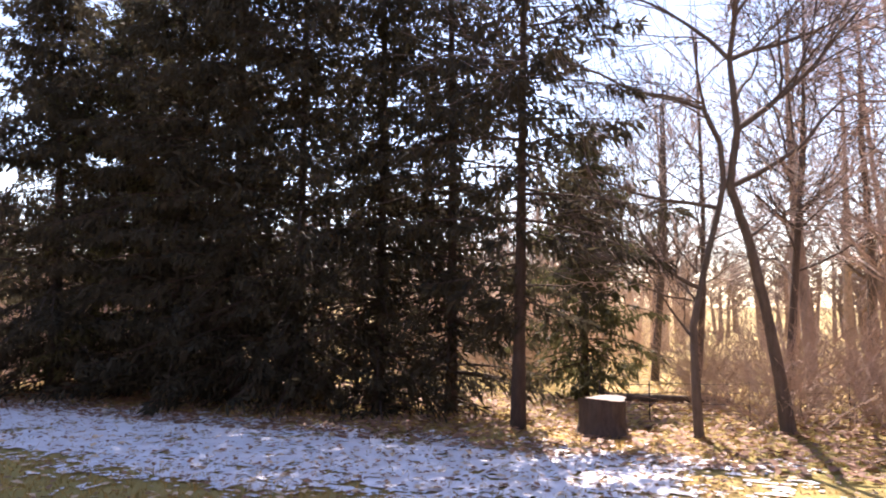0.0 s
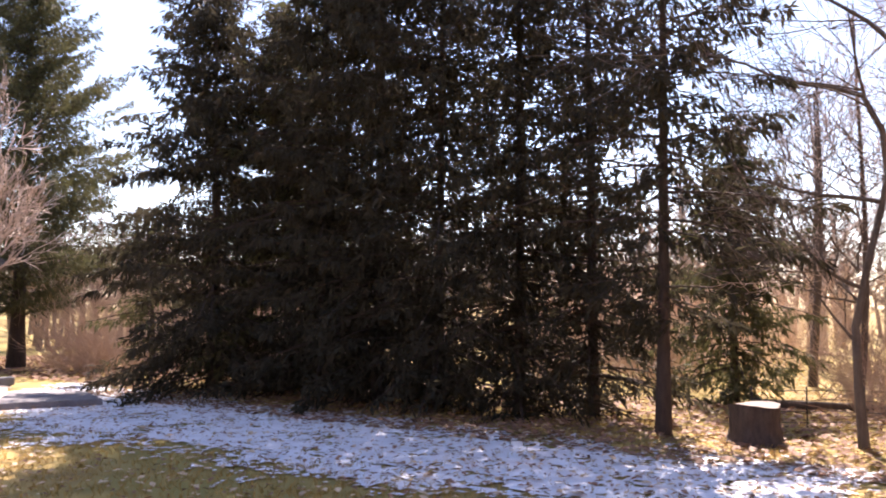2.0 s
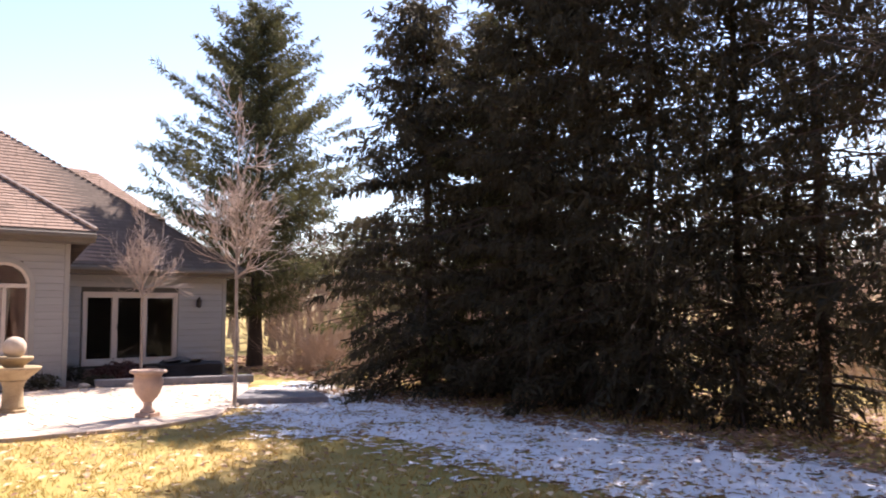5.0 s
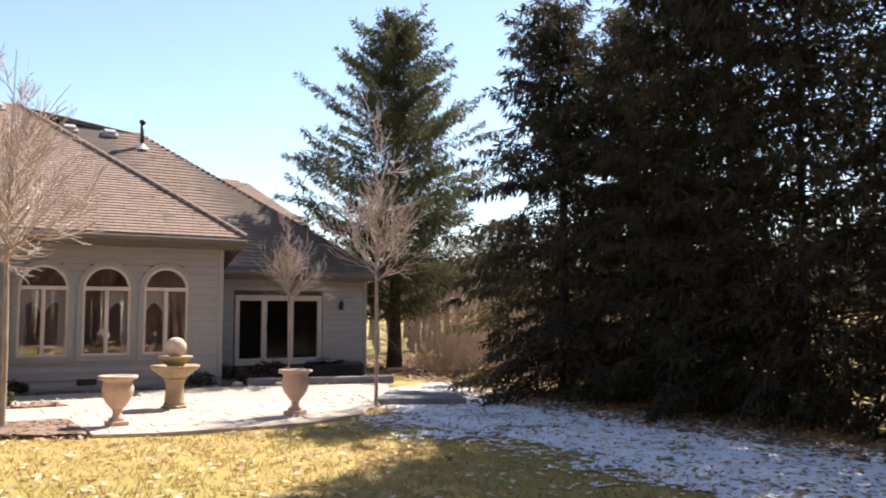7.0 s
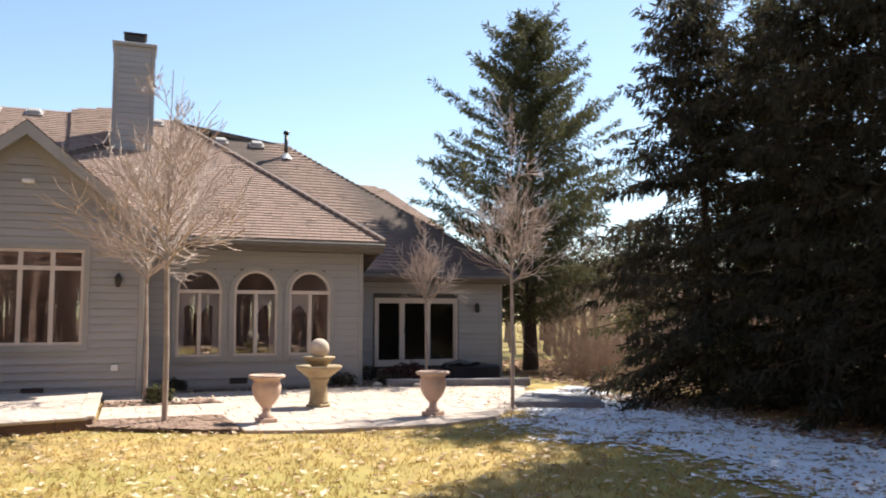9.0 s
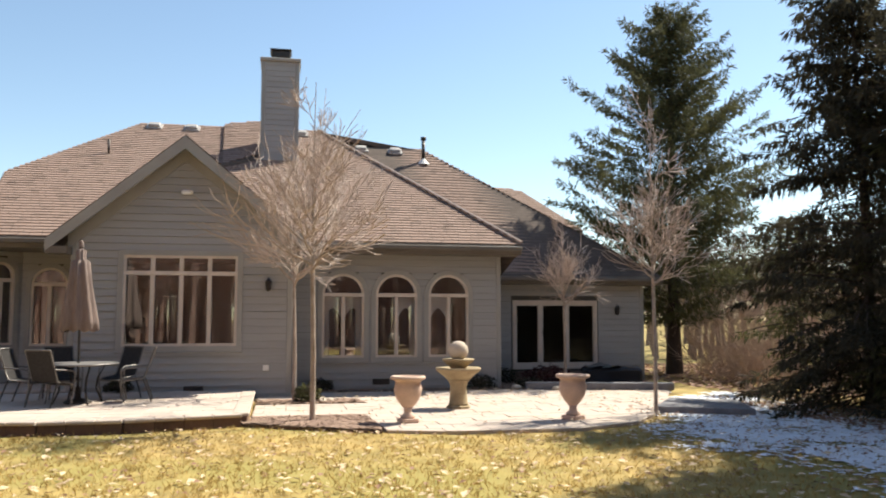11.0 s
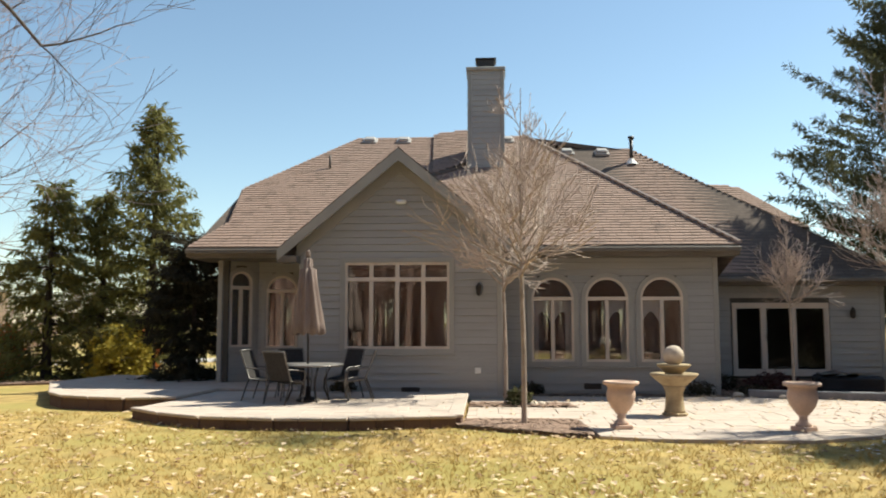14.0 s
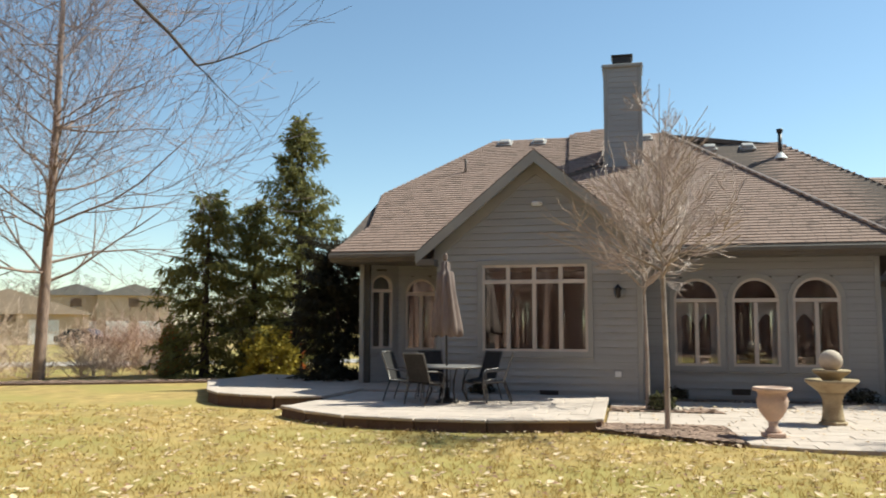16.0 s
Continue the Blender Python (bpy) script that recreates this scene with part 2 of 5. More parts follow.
def lathe(profile, seg=28):
    bm = bmesh.new()
    rings = []
    for r, z in profile:
        rings.append([bm.verts.new((r * math.cos(2 * math.pi * i / seg), r * math.sin(2 * math.pi * i / seg), z)) for i in range(seg)])
    for a, b in zip(rings, rings[1:]):
        for i in range(seg):
            bm.faces.new((a[i], a[(i + 1) % seg], b[(i + 1) % seg], b[i]))
    bm.faces.new(rings[0][::-1])
    bm.faces.new(rings[-1])
    return bm


def tube(verts, faces, path, sides=5):
    """Adds a tapered tube along [(point, radius)] to the lists."""
    base = len(verts)
    n = len(path)
    for k, (p, r) in enumerate(path):
        d = (path[min(k + 1, n - 1)][0] - path[max(k - 1, 0)][0])
        d = d.normalized() if d.length > 1e-6 else Vector((0, 0, 1))
        a = d.cross(Vector((0.31, 0.17, 0.93) if abs(d.z) < 0.9 else (1, 0, 0))).normalized()
        b = d.cross(a)
        for s in range(sides):
            w = 2 * math.pi * s / sides
            verts.append(tuple(p + r * (math.cos(w) * a + math.sin(w) * b)))
    for k in range(n - 1):
        for s in range(sides):
            i, j = base + k * sides + s, base + k * sides + (s + 1) % sides
            faces.append((i, j, j + sides, i + sides))


def rod(name, p, q, r, mat, parent, sides=8, label=""):
    verts, faces = [], []
    tube(verts, faces, [(Vector(p), r), (Vector(q), r)], sides)
    faces.append(tuple(range(sides))[::-1])
    faces.append(tuple(range(sides, 2 * sides)))
    return from_lists(name, verts, faces, mat, parent, label, True)


def bent(name, points, r, mat, parent, sides=8, label=""):
    verts, faces = [], []
    tube(verts, faces, [(Vector(p), r) for p in points], sides)
    return from_lists(name, verts, faces, mat, parent, label, True)


# ---- ground ----
def ground():
    ticks = sorted({s * d for s in (-1, 1) for d in [0, *(1.5 * i for i in range(1, 30)), 55, 75, 110, 170, 300, 600, 1200, 2400]})
    n = len(ticks)
    verts = [(x, y, -0.004) for y in ticks for x in ticks]
    faces = [(j * n + i, j * n + i + 1, (j + 1) * n + i + 1, (j + 1) * n + i) for j in range(n - 1) for i in range(n - 1)]
    tagged(from_lists("ground", verts, faces, LAWN), "straw and green winter lawn with bare patches", "lawn", kind="structure")


ground()


# ---- house ----
house = thing("house", HOUSE, "single-storey taupe clapboard house with brown shingle hip roof", "house")
COURSE = 0.165


def subtract(spans, a, b):
    out = []
    for p, q in spans:
        if b <= p or a >= q:
            out.append((p, q))
        else:
            if a - p > 0.02:
                out.append((p, a))
            if q - b > 0.02:
                out.append((b, q))
    return out


def opening_span(o, z):
    """The part of an opening, with its trim, that a course at height z meets."""
    u0, u1, z0, z1, arch = o
    w = 0.11
    if z < z0 - w or z > z1 + w:
        return None
    if arch and z > z1 - (u1 - u0) / 2:
        r = (u1 - u0) / 2 + w
        h = z - (z1 - (u1 - u0) / 2)
        if h >= r:
            return None
        d = math.sqrt(r * r - h * h) - 0.03
        c = (u0 + u1) / 2
        return c - d, c + d
    return u0 - w + 0.01, u1 + w - 0.01


def wall(name, m, u0, u1, z0, z1, openings, gable=None, thick=0.2):
    """A wall in its own x and z, its face at y = 0: backing with openings, and lapped boards."""
    bm = bmesh.new()
    xs = sorted({u0, u1, *(o[0] for o in openings), *(o[1] for o in openings)})
    for a, b in zip(xs, xs[1:]):
        hit = [o for o in openings if o[0] <= a + 1e-4 and o[1] >= b - 1e-4]
        if hit:
            o = hit[0]
            box(bm, a, b, 0, thick, z0, o[2])
            box(bm, a, b, 0, thick, o[3], z1)
            if o[4]:
                r, c, zs = (b - a) / 2, (a + b) / 2, o[3] - (b - a) / 2
                for sgn in (-1, 1):
                    arc = [(c + sgn * r * math.cos(k * math.pi / 16), zs + r * math.sin(k * math.pi / 16)) for k in range(9)]
                    pts = [(c + sgn * r, o[3]), *arc]
                    lo = [bm.verts.new((x, 0, z)) for x, z in pts]
                    bm.faces.new(lo)
        else:
            box(bm, a, b, 0, thick, z0, z1)
    if gable:
        cx, zt = gable
        lo = [bm.verts.new((x, y, z)) for y in (0, thick) for x, z in ((u0, z1), (u1, z1), (cx, zt))]
        bm.faces.new(lo[:3])
        bm.faces.new(lo[3:][::-1])
    w = part(name, bm, SHADOW_BACKING, house)
    w.matrix_basis = m
    z = z0 + 0.12
    top = gable[1] if gable else z1
    while z < top - 0.05:
        spans = [(u0, u1)]
        if gable and z > z1 - COURSE:
            k = min(1.0, max(0.0, (top - z - COURSE * 0.6) / (top - z1)))
            spans = [(gable[0] + (u0 - gable[0]) * k, gable[0] + (u1 - gable[0]) * k)]
        for o in openings:
            s = opening_span(o, z + COURSE / 2)
            if s:
                spans = subtract(spans, *s)
        hi = min(z + COURSE - 0.004, top)
        for a, b in spans:
            if b - a < 0.04:
                continue
            v = [(a, -0.046, z), (b, -0.046, z), (b, -0.010, hi), (a, -0.010, hi), (a, -0.002, z), (b, -0.002, z), (b, -0.002, hi), (a, -0.002, hi)]
            from_lists("siding_board", v, [(0, 1, 2, 3), (5, 4, 7, 6), (4, 5, 1, 0), (3, 2, 6, 7), (1, 5, 6, 2), (4, 0, 3, 7)], SIDING, w)
        z += COURSE
    return w


def ring(bm, outer, inner, y0, y1):
    """A flat moulding between two outlines of equal length (x, z), closed."""
    n = len(outer)
    q = [[bm.verts.new((x, y, z)) for x, z in line] for line, y in ((outer, y0), (inner, y0), (outer, y1), (inner, y1))]
    for i in range(n):
        j = (i + 1) % n
        for a, b in ((0, 1), (1, 3), (3, 2), (2, 0)):
            bm.faces.new((q[a][i], q[a][j], q[b][j], q[b][i]))


def outline(u0, u1, z0, z1, arch, grow=0.0):
    u0, u1, z0, z1 = u0 - grow, u1 + grow, z0 - grow, z1 + grow
    if not arch:
        return [(u0, z0), (u1, z0), (u1, z1), (u0, z1)]
    r, c = (u1 - u0) / 2, (u0 + u1) / 2
    return [(u0, z0), (u1, z0)] + [(c + r * math.cos(k * math.pi / 16), z1 - r + r * math.sin(k * math.pi / 16)) for k in range(17)]


def window(name, m, o, columns, transom, label, sills=True):
    """A glazed unit with trim, frame, mullions and one pane for each light."""
    u0, u1, z0, z1, arch = o
    w = new(name)
    w.parent = house
    w.matrix_basis = m
    w["label"] = label
    bm = bmesh.new()
    ring(bm, outline(*o, 0.11), outline(*o, 0.0), -0.065, 0.01)
    part("trim", bm, TRIM, w, "taupe painted casing")
    bm = bmesh.new()
    ring(bm, outline(*o, 0.0), outline(*o, -0.055), -0.035, 0.07)
    part("frame", bm, FRAME, w)
    cols = [u0 + (u1 - u0) * k / columns for k in range(columns + 1)]
    top = transom if transom else z1
    for c in cols[1:-1]:
        hi = z1 if (transom and not arch) else top
        part("mullion", boxed(c - 0.045, c + 0.045, -0.03, 0.06, z0 + 0.05, hi - 0.05, 0.006), FRAME, w)
    if transom:
        part("transom_bar", boxed(u0 + 0.05, u1 - 0.05, -0.036, 0.064, transom - 0.045, transom + 0.045, 0.006), FRAME, w)
    for a, b in zip(cols, cols[1:]):
        pane = part("pane", boxed(a + 0.03, b - 0.03, 0.018, 0.024, z0 + 0.03, top - 0.02), GLASS, w)
        pane.visible_shadow = False
        if transom and not arch:
            pane = part("pane", boxed(a + 0.03, b - 0.03, 0.018, 0.024, transom + 0.02, z1 - 0.03), GLASS, w)
            pane.visible_shadow = False
    if arch and transom:
        r, c = (u1 - u0) / 2 - 0.03, (u0 + u1) / 2
        pts = [(c + r * math.cos(k * math.pi / 16), transom + 0.02 + r * math.sin(k * math.pi / 16) * (z1 - 0.03 - transom) / r) for k in range(17)]
        pane = part("pane", wallprism(pts, 0.018, 0.024), GLASS, w)
        pane.visible_shadow = False
    if sills:
        part("sill", boxed(u0 - 0.13, u1 + 0.13, -0.075, 0.02, z0 - 0.15, z0 - 0.112, 0.008), TRIM, w)
    return w


def shift(u, v, turn=0.0):
    return pose(u, v, 0, 0, 0, turn)


EAVE = 3.5
big = (-3.42, -1.0, 1.17, 3.16, False)
mA = shift(0, 18.8)
wall("gable_wall", mA, -4.45, 0.15, 0.0, EAVE, [big], gable=(-2.15, 5.55))
window("gable_window", mA, big, 4, 2.77, "wide four-light window with transoms")
arches = [(0.95, 1.98, 0.82, 2.88, True), (2.27, 3.31, 0.82, 2.88, True), (3.6, 4.63, 0.82, 2.88, True)]
mB = shift(0, 20.3)
wall("middle_wall", mB, 0.15, 5.42, 0.0, EAVE, arches)
for o in arches:
    window("arched_window", mB, o, 2, 2.36, "arched window with two lights below a fanlight")
doorset = (6.45, 8.85, 0.42, 2.24, False)
mC = shift(0, 22.4)
wall("wing_wall", mC, 5.42, 10.3, 0.0, 3.0, [doorset])
# side walls that close the body
wall("gable_side_wall", pose(0.15, 18.8, 0, 0, 0, 90), 0.0, 1.5, 0.0, EAVE, [])
wall("middle_side_wall", pose(5.42, 20.3, 0, 0, 0, 90), 0.0, 2.1, 0.0, EAVE, [])
wall("wing_side_wall", pose(10.3, 22.4, 0, 0, 0, 90), 0.0, 9.0, 0.0, 3.0, [])
narrow = (0.24, 0.84, 1.15, 3.1, True)
mD1 = pose(-6.95, 20.5, 0, 0, 0, 39)
wall("bay_wall", mD1, 0.0, 1.04, 0.0, EAVE, [narrow])
window("bay_window", mD1, narrow, 2, 2.68, "narrow arched window in the bay")
mD2 = shift(0, 21.15)
bayw = (-5.93, -5.1, 1.12, 3.0, True)
wall("bay_front_wall", mD2, -6.14, -4.45, 0.0, EAVE, [bayw])
window("bay_window", mD2, bayw, 2, 2.6, "arched bay window reflecting bare trees")
wall("left_side_wall", pose(-6.95, 31.2, 0, 0, 0, -90), 0.0, 10.7, 0.0, EAVE, [])
wall("gable_side_wall", pose(-4.45, 21.15, 0, 0, 0, -90), 0.0, 2.35, 0.0, EAVE, [])
bm = boxed(-6.95, 10.3, 31.2, 31.4, 0, 3.4)
part("back_wall", bm, SIDING, house)
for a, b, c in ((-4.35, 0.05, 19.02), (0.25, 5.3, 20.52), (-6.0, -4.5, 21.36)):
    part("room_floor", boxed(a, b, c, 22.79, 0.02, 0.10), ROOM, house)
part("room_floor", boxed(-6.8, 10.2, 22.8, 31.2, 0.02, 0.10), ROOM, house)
part("room_partition", boxed(-6.75, 10.0, 25.0, 25.1, 0.1, 3.4), ROOM, house, "near-black wall with the indoor dimness in its colour")
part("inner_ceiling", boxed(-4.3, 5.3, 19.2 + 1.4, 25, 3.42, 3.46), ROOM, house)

# corner boards
for cu, cv, h in ((-4.45, 18.8, EAVE), (0.15, 18.8, EAVE), (5.42, 20.3, EAVE), (10.3, 22.4, 3.0), (-6.95, 20.5, EAVE)):
    part("corner_board", boxed(cu - 0.06, cu + 0.06, cv - 0.045, cv + 0.05, 0.02, h - 0.02, 0.008), TRIM, house)
part("skirt_board", boxed(-4.45, 0.15, 18.75, 18.80, 0.0, 0.13, 0.006), TRIM, house)
part("skirt_board", boxed(0.15, 5.42, 20.25, 20.30, 0.0, 0.13, 0.006), TRIM, house)
part("skirt_board", boxed(5.42, 10.3, 22.35, 22.40, 0.0, 0.13, 0.006), TRIM, house)

# french door set
fd = new("french_door")
fd.parent = house
fd.matrix_basis = mC
fd["label"] = "cream french door with dark glass"
bm = bmesh.new()
ring(bm, outline(*doorset, 0.06), outline(*doorset, 0.0), -0.06, 0.01)
part("trim", bm, FRAME, fd)
for a, b, wide in ((6.45, 7.2, 0.06), (7.2, 8.02, 0.09), (8.02, 8.85, 0.05)):
    bm = bmesh.new()
    ring(bm, outline(a, b, 0.42, 2.24, False), outline(a + wide, b - wide, 0.54, 2.15, False), -0.03, 0.06)
    leaf = part("door_leaf", bm, FRAME, fd)
    pane = part("pane", boxed(a + wide, b - wide, 0.01, 0.018, 0.54, 2.15), GLASS, leaf)
    pane.visible_shadow = False
rod("door_handle", (7.27, -0.07, 1.3), (7.27, -0.07, 1.45), 0.015, METAL, fd)
part("door_step", boxed(6.3, 9.0, -0.5, -0.06, 0.0, 0.3, 0.02), BLOCK, fd)


# ---- roof ----
def roof_slab(name, points, thick=0.14, label="", mat=None, uv_dir=None):
    """A plane of shingles, with thickness below it and courses that follow its eave."""
    bm = bmesh.new()
    p = [Vector(q) for q in points]
    nrm = Vector((0, 0, 0))
    for i in range(len(p)):
        nrm += p[i].cross(p[(i + 1) % len(p)])
    nrm.normalize()
    if nrm.z < 0:
        p.reverse()
        nrm = -nrm
    hi = [bm.verts.new(q) for q in p]
    lo = [bm.verts.new(q - Vector((0, 0, thick))) for q in p]
    bm.faces.new(hi)
    bm.faces.new(lo[::-1])
    for i in range(len(p)):
        j = (i + 1) % len(p)
        bm.faces.new((hi[j], hi[i], lo[i], lo[j]))
    bmesh.ops.triangulate(bm, faces=[f for f in bm.faces if len(f.verts) > 4])
    level = Vector((nrm.y, -nrm.x, 0)).normalized()
    up = level.cross(nrm)
    level = -level if up.z < 0 else level
    up = -up if up.z < 0 else up
    layer = bm.loops.layers.uv.new("UVMap")
    for f in bm.faces:
        for lp in f.loops:
            lp[layer].uv = (lp.vert.co.dot(level), lp.vert.co.dot(up))
    ob = part(name, bm, mat or SHINGLE, house, label)
    # stepped courses, each a thin strip that follows the slope's outline
    if mat is None:
        lo_c, hi_c = min(q.dot(up) for q in p), max(q.dot(up) for q in p)
        verts, faces, uvs = [], [], []
        c = lo_c + 0.02
        while c < hi_c - 0.04:
            xs = []
            for i in range(len(p)):
                a, b = p[i], p[(i + 1) % len(p)]
                ca, cb = a.dot(up) - c, b.dot(up) - c
                if ca * cb < 0:
                    xs.append((a + (b - a) * (ca / (ca - cb))).dot(level))
            if len(xs) >= 2:
                x0, x1 = min(xs) + 0.01, max(xs) - 0.01
                off = p[0].dot(nrm)
                x = x0
                while x < x1:
                    e = min(x1, x + random.uniform(0.16, 0.34))
                    drop = random.choice((0, 0, 0.006, 0.014))
                    b = len(verts)
                    for xx, cc, h in ((x + 0.004, c - drop, 0.020), (e - 0.004, c - drop, 0.020), (e - 0.004, c + 0.160, 0.005), (x + 0.004, c + 0.160, 0.005), (x + 0.004, c - drop, 0.001), (e - 0.004, c - drop, 0.001)):
                        verts.append(tuple(level * xx + up * cc + nrm * (off + h)))
                    faces += [(b, b + 1, b + 2, b + 3), (b + 4, b + 5, b + 1, b)]
                    x = e
            c += 0.165
        if verts:
            s = from_lists("shingles", verts, faces, TAB, ob)
            s["kind"] = "stuff"
    return ob


TAB = material("shingle_tabs", (0.27, 0.187, 0.148), 0.95, (0.12, 0.083, 0.066), 3.0, 60.0, 0.3, island=0.6)
E0, V0 = 3.62, 19.65
K = (8.0 - E0) / (27.0 - V0)


def on_front(u, v):
    return (u, v, E0 + K * (v - V0))


TOP_M, TOP_L = on_front(1.02, 26.95), on_front(-4.55, 26.95)
HIP = on_front(5.85, V0)
P1 = on_front(-7.25, 23.0)
roof = roof_slab("front_roof", [on_front(-7.55, V0), HIP, TOP_M, TOP_L, P1, on_front(-6.95, 20.95)], label="brown asphalt shingle slope")
WE, WV = 3.0, 21.9
RR = (4.6, 26.95, 7.46)
WR = (10.72, WV, WE)
roof_slab("hip_roof", [(5.85, V0, E0), (5.85, WV + 0.02, WE), TOP_M], label="shingle hip slope")
roof_slab("wing_roof", [(5.85, WV, WE), WR, RR, (1.04, 26.96, 7.6)], label="shingle slope over the wing")
roof_slab("end_roof", [WR, (10.72, 31.8, WE), (4.6, 27.6, 7.44), RR])
roof_slab("left_hip_roof", [on_front(-7.55, V0), on_front(-6.95, 20.95), P1, TOP_L, (-4.5, 27.6, 7.9), (-7.5, 31.8, 3.5)], mat=SHINGLE)
roof_slab("back_roof", [(-7.5, 31.8, 3.5), (10.72, 31.8, WE), (4.6, 27.6, 7.44), (-4.5, 27.6, 7.9)], mat=SHINGLE)
roof_slab("ridge_roof", [TOP_L, TOP_M, RR, (4.6, 27.6, 7.44), (-4.5, 27.6, 7.9)], mat=SHINGLE)
# raised peak behind the chimney
roof_slab("peak_roof", [(-1.78, 23.70, 6.14), (-0.74, 24.40, 6.54), (-0.82, 27.15, 8.27), (-1.97, 27.00, 8.02)], 0.3)
# the gable's two slopes, rake boards and soffit
GV, GZ, GR, GE = 18.35, 5.78, -2.15, 3.46
back = V0 + (GZ - E0) / K
for side in (-1, 1):
    eu = GR + side * 2.78
    roof_slab("gable_roof", [(GR, GV, GZ), (eu, GV, GE), (eu, V0 + 0.2, GE), (GR, back + 0.2, GZ)], 0.1)
    part("frieze_board", wallprism([(GR, 5.62), (GR + side * 2.42, 3.57), (GR + side * 2.42, 3.27), (GR, 5.28)], 18.725, 18.8), TRIM, house)
    bm = wallprism([(GR, GZ - 0.02), (eu, GE - 0.02), (eu, GE - 0.28), (GR, GZ - 0.30)], GV - 0.03, GV + 0.02)
    part("rake_board", bm, TRIM, house, "taupe rake board")
    part("eave_return", boxed(min(eu, eu - side * 0.45), max(eu, eu - side * 0.45), GV - 0.02, 18.8, GE - 0.32, GE - 0.16, 0.01), SOFFIT, house)
for a, b, v, z in ((-7.55, 5.85, V0, E0), (5.85, 10.72, WV, WE)):
    part("fascia", boxed(a, b, v - 0.03, v + 0.01, z - 0.24, z - 0.02, 0.006), SOFFIT, house, "brown fascia board")
    part("gutter", boxed(a, b, v - 0.13, v - 0.034, z - 0.17, z - 0.05, 0.02), SOFFIT, house, "brown metal gutter")
part("soffit", boxed(0.2, 5.85, V0, 20.3, E0 - 0.26, E0 - 0.23), SOFFIT, house)
part("soffit", boxed(-7.5, -4.45, V0, 21.15, E0 - 0.26, E0 - 0.23), SOFFIT, house)
part("soffit", boxed(5.45, 10.7, WV, 22.4, WE - 0.26, WE - 0.23), SOFFIT, house)
verts, faces = [], []
tube(verts, faces, [(Vector(HIP) + Vector((0.02, 0, 0.06)), 0.05), (Vector(TOP_M) + Vector((0.02, 0, 0.06)), 0.05)], 6)
from_lists("hip_cap", verts, faces, material("hip_cap_shingle", (0.56, 0.45, 0.38), 0.95, (0.42, 0.33, 0.27), 5.0, 50.0, 0.4), house, "paler hip cap")
# rear dormer roof on the right
roof_slab("rear_roof", [(7.6, 27.3, 5.2), (10.4, 27.3, 4.9), (8.8, 29.5, 6.6), (7.0, 29.5, 6.75)])
# chimney
ch = new("chimney")
ch.parent = house
part("stack", boxed(-0.70, 0.34, 24.4, 25.3, 6.0, 9.45, 0.01), SIDING, ch)
z = 6.2
while z < 9.4:
    from_lists("siding_board", [(-0.735, 24.365, z), (0.375, 24.365, z), (0.35, 24.385, z + 0.17), (-0.71, 24.385, z + 0.17), (-0.735, 24.41, z), (0.375, 24.41, z)], [(0, 1, 2, 3), (4, 5, 1, 0)], SIDING, ch)
    z += COURSE
for cu in (-0.71, 0.29):
    part("corner_board", boxed(cu - 0.03, cu + 0.09, 24.35, 24.45, 6.0, 9.45, 0.008), TRIM, ch)
part("cap", boxed(-0.78, 0.42, 24.3, 25.4, 9.45, 9.56, 0.02), TRIM, ch)
part("flue_cover", boxed(-0.46, 0.1, 24.55, 25.1, 9.56, 9.86, 0.02), METAL, ch, "black metal flue cover")
part("flue_lid", boxed(-0.5, 0.14, 24.5, 25.15, 9.86, 9.9, 0.01), METAL, ch)
# roof vents and pipes
for u, v, zz in ((-4.07, 26.67, 7.80), (-2.93, 26.61, 7.77), (0.48, 26.55, 7.73), (2.46, 26.83, 7.36), (3.60, 26.80, 7.33)):
    b = new("roof_vent")
    b.parent = house
    b.matrix_basis = Matrix.Translation((u, v, zz)) @ Matrix.Rotation(math.atan(K), 4, "X")
    part("flashing", boxed(-0.24, 0.24, -0.2, 0.24, 0.0, 0.06, 0.005), VENTGREY, b)
    part("hood", boxed(-0.18, 0.18, -0.14, 0.14, 0.03, 0.15, 0.03), VENTGREY, b, "pale vent hood")
for u, v, zz, h in ((4.50, 26.37, 6.95, 0.75), (-4.97, 24.47, 6.49, 0.42)):
    b = new("vent_pipe")
    b.parent = house
    rod("pipe", (u, v, zz - 0.1), (u, v, zz + h), 0.06 if u > 0 else 0.035, METAL, b)
    if u > 0:
        rod("pipe_cap", (u, v, zz + h), (u, v, zz + h + 0.1), 0.095, METAL, b)
        part("flashing", lathe([(0.22, 0), (0.09, 0.16), (0.07, 0.2)], 12), WHITE, b).matrix_basis = Matrix.Translation((u, v, zz - 0.08))


# wall lanterns and small fittings
def lantern(u, v, z):
    e = new("wall_lantern")
    e.parent = house
    e.matrix_basis = Matrix.Translation((u, v - 0.05, z)) @ Matrix.Scale(0.75, 4)
    e["label"] = "black wall lantern"
    part("backplate", boxed(-0.05, 0.05, -0.02, 0.02, -0.12, 0.12, 0.01), METAL, e)
    body = part("body", lathe([(0.03, -0.16), (0.08, -0.1), (0.095, 0.1), (0.11, 0.12), (0.03, 0.22), (0.012, 0.26)], 8), METAL, e)
    body.matrix_basis = Matrix.Translation((0, -0.13, 0))
    rod("arm", (0, -0.02, 0.2), (0, -0.13, 0.22), 0.012, METAL, e)


for a in ((-0.32, 18.8, 2.5), (9.5, 22.4, 2.0)):
    lantern(*a)
part("outlet_box", boxed(-0.42, -0.28, 18.73, 18.78, 0.62, 0.75, 0.01), WHITE, house, "pale outdoor outlet cover")
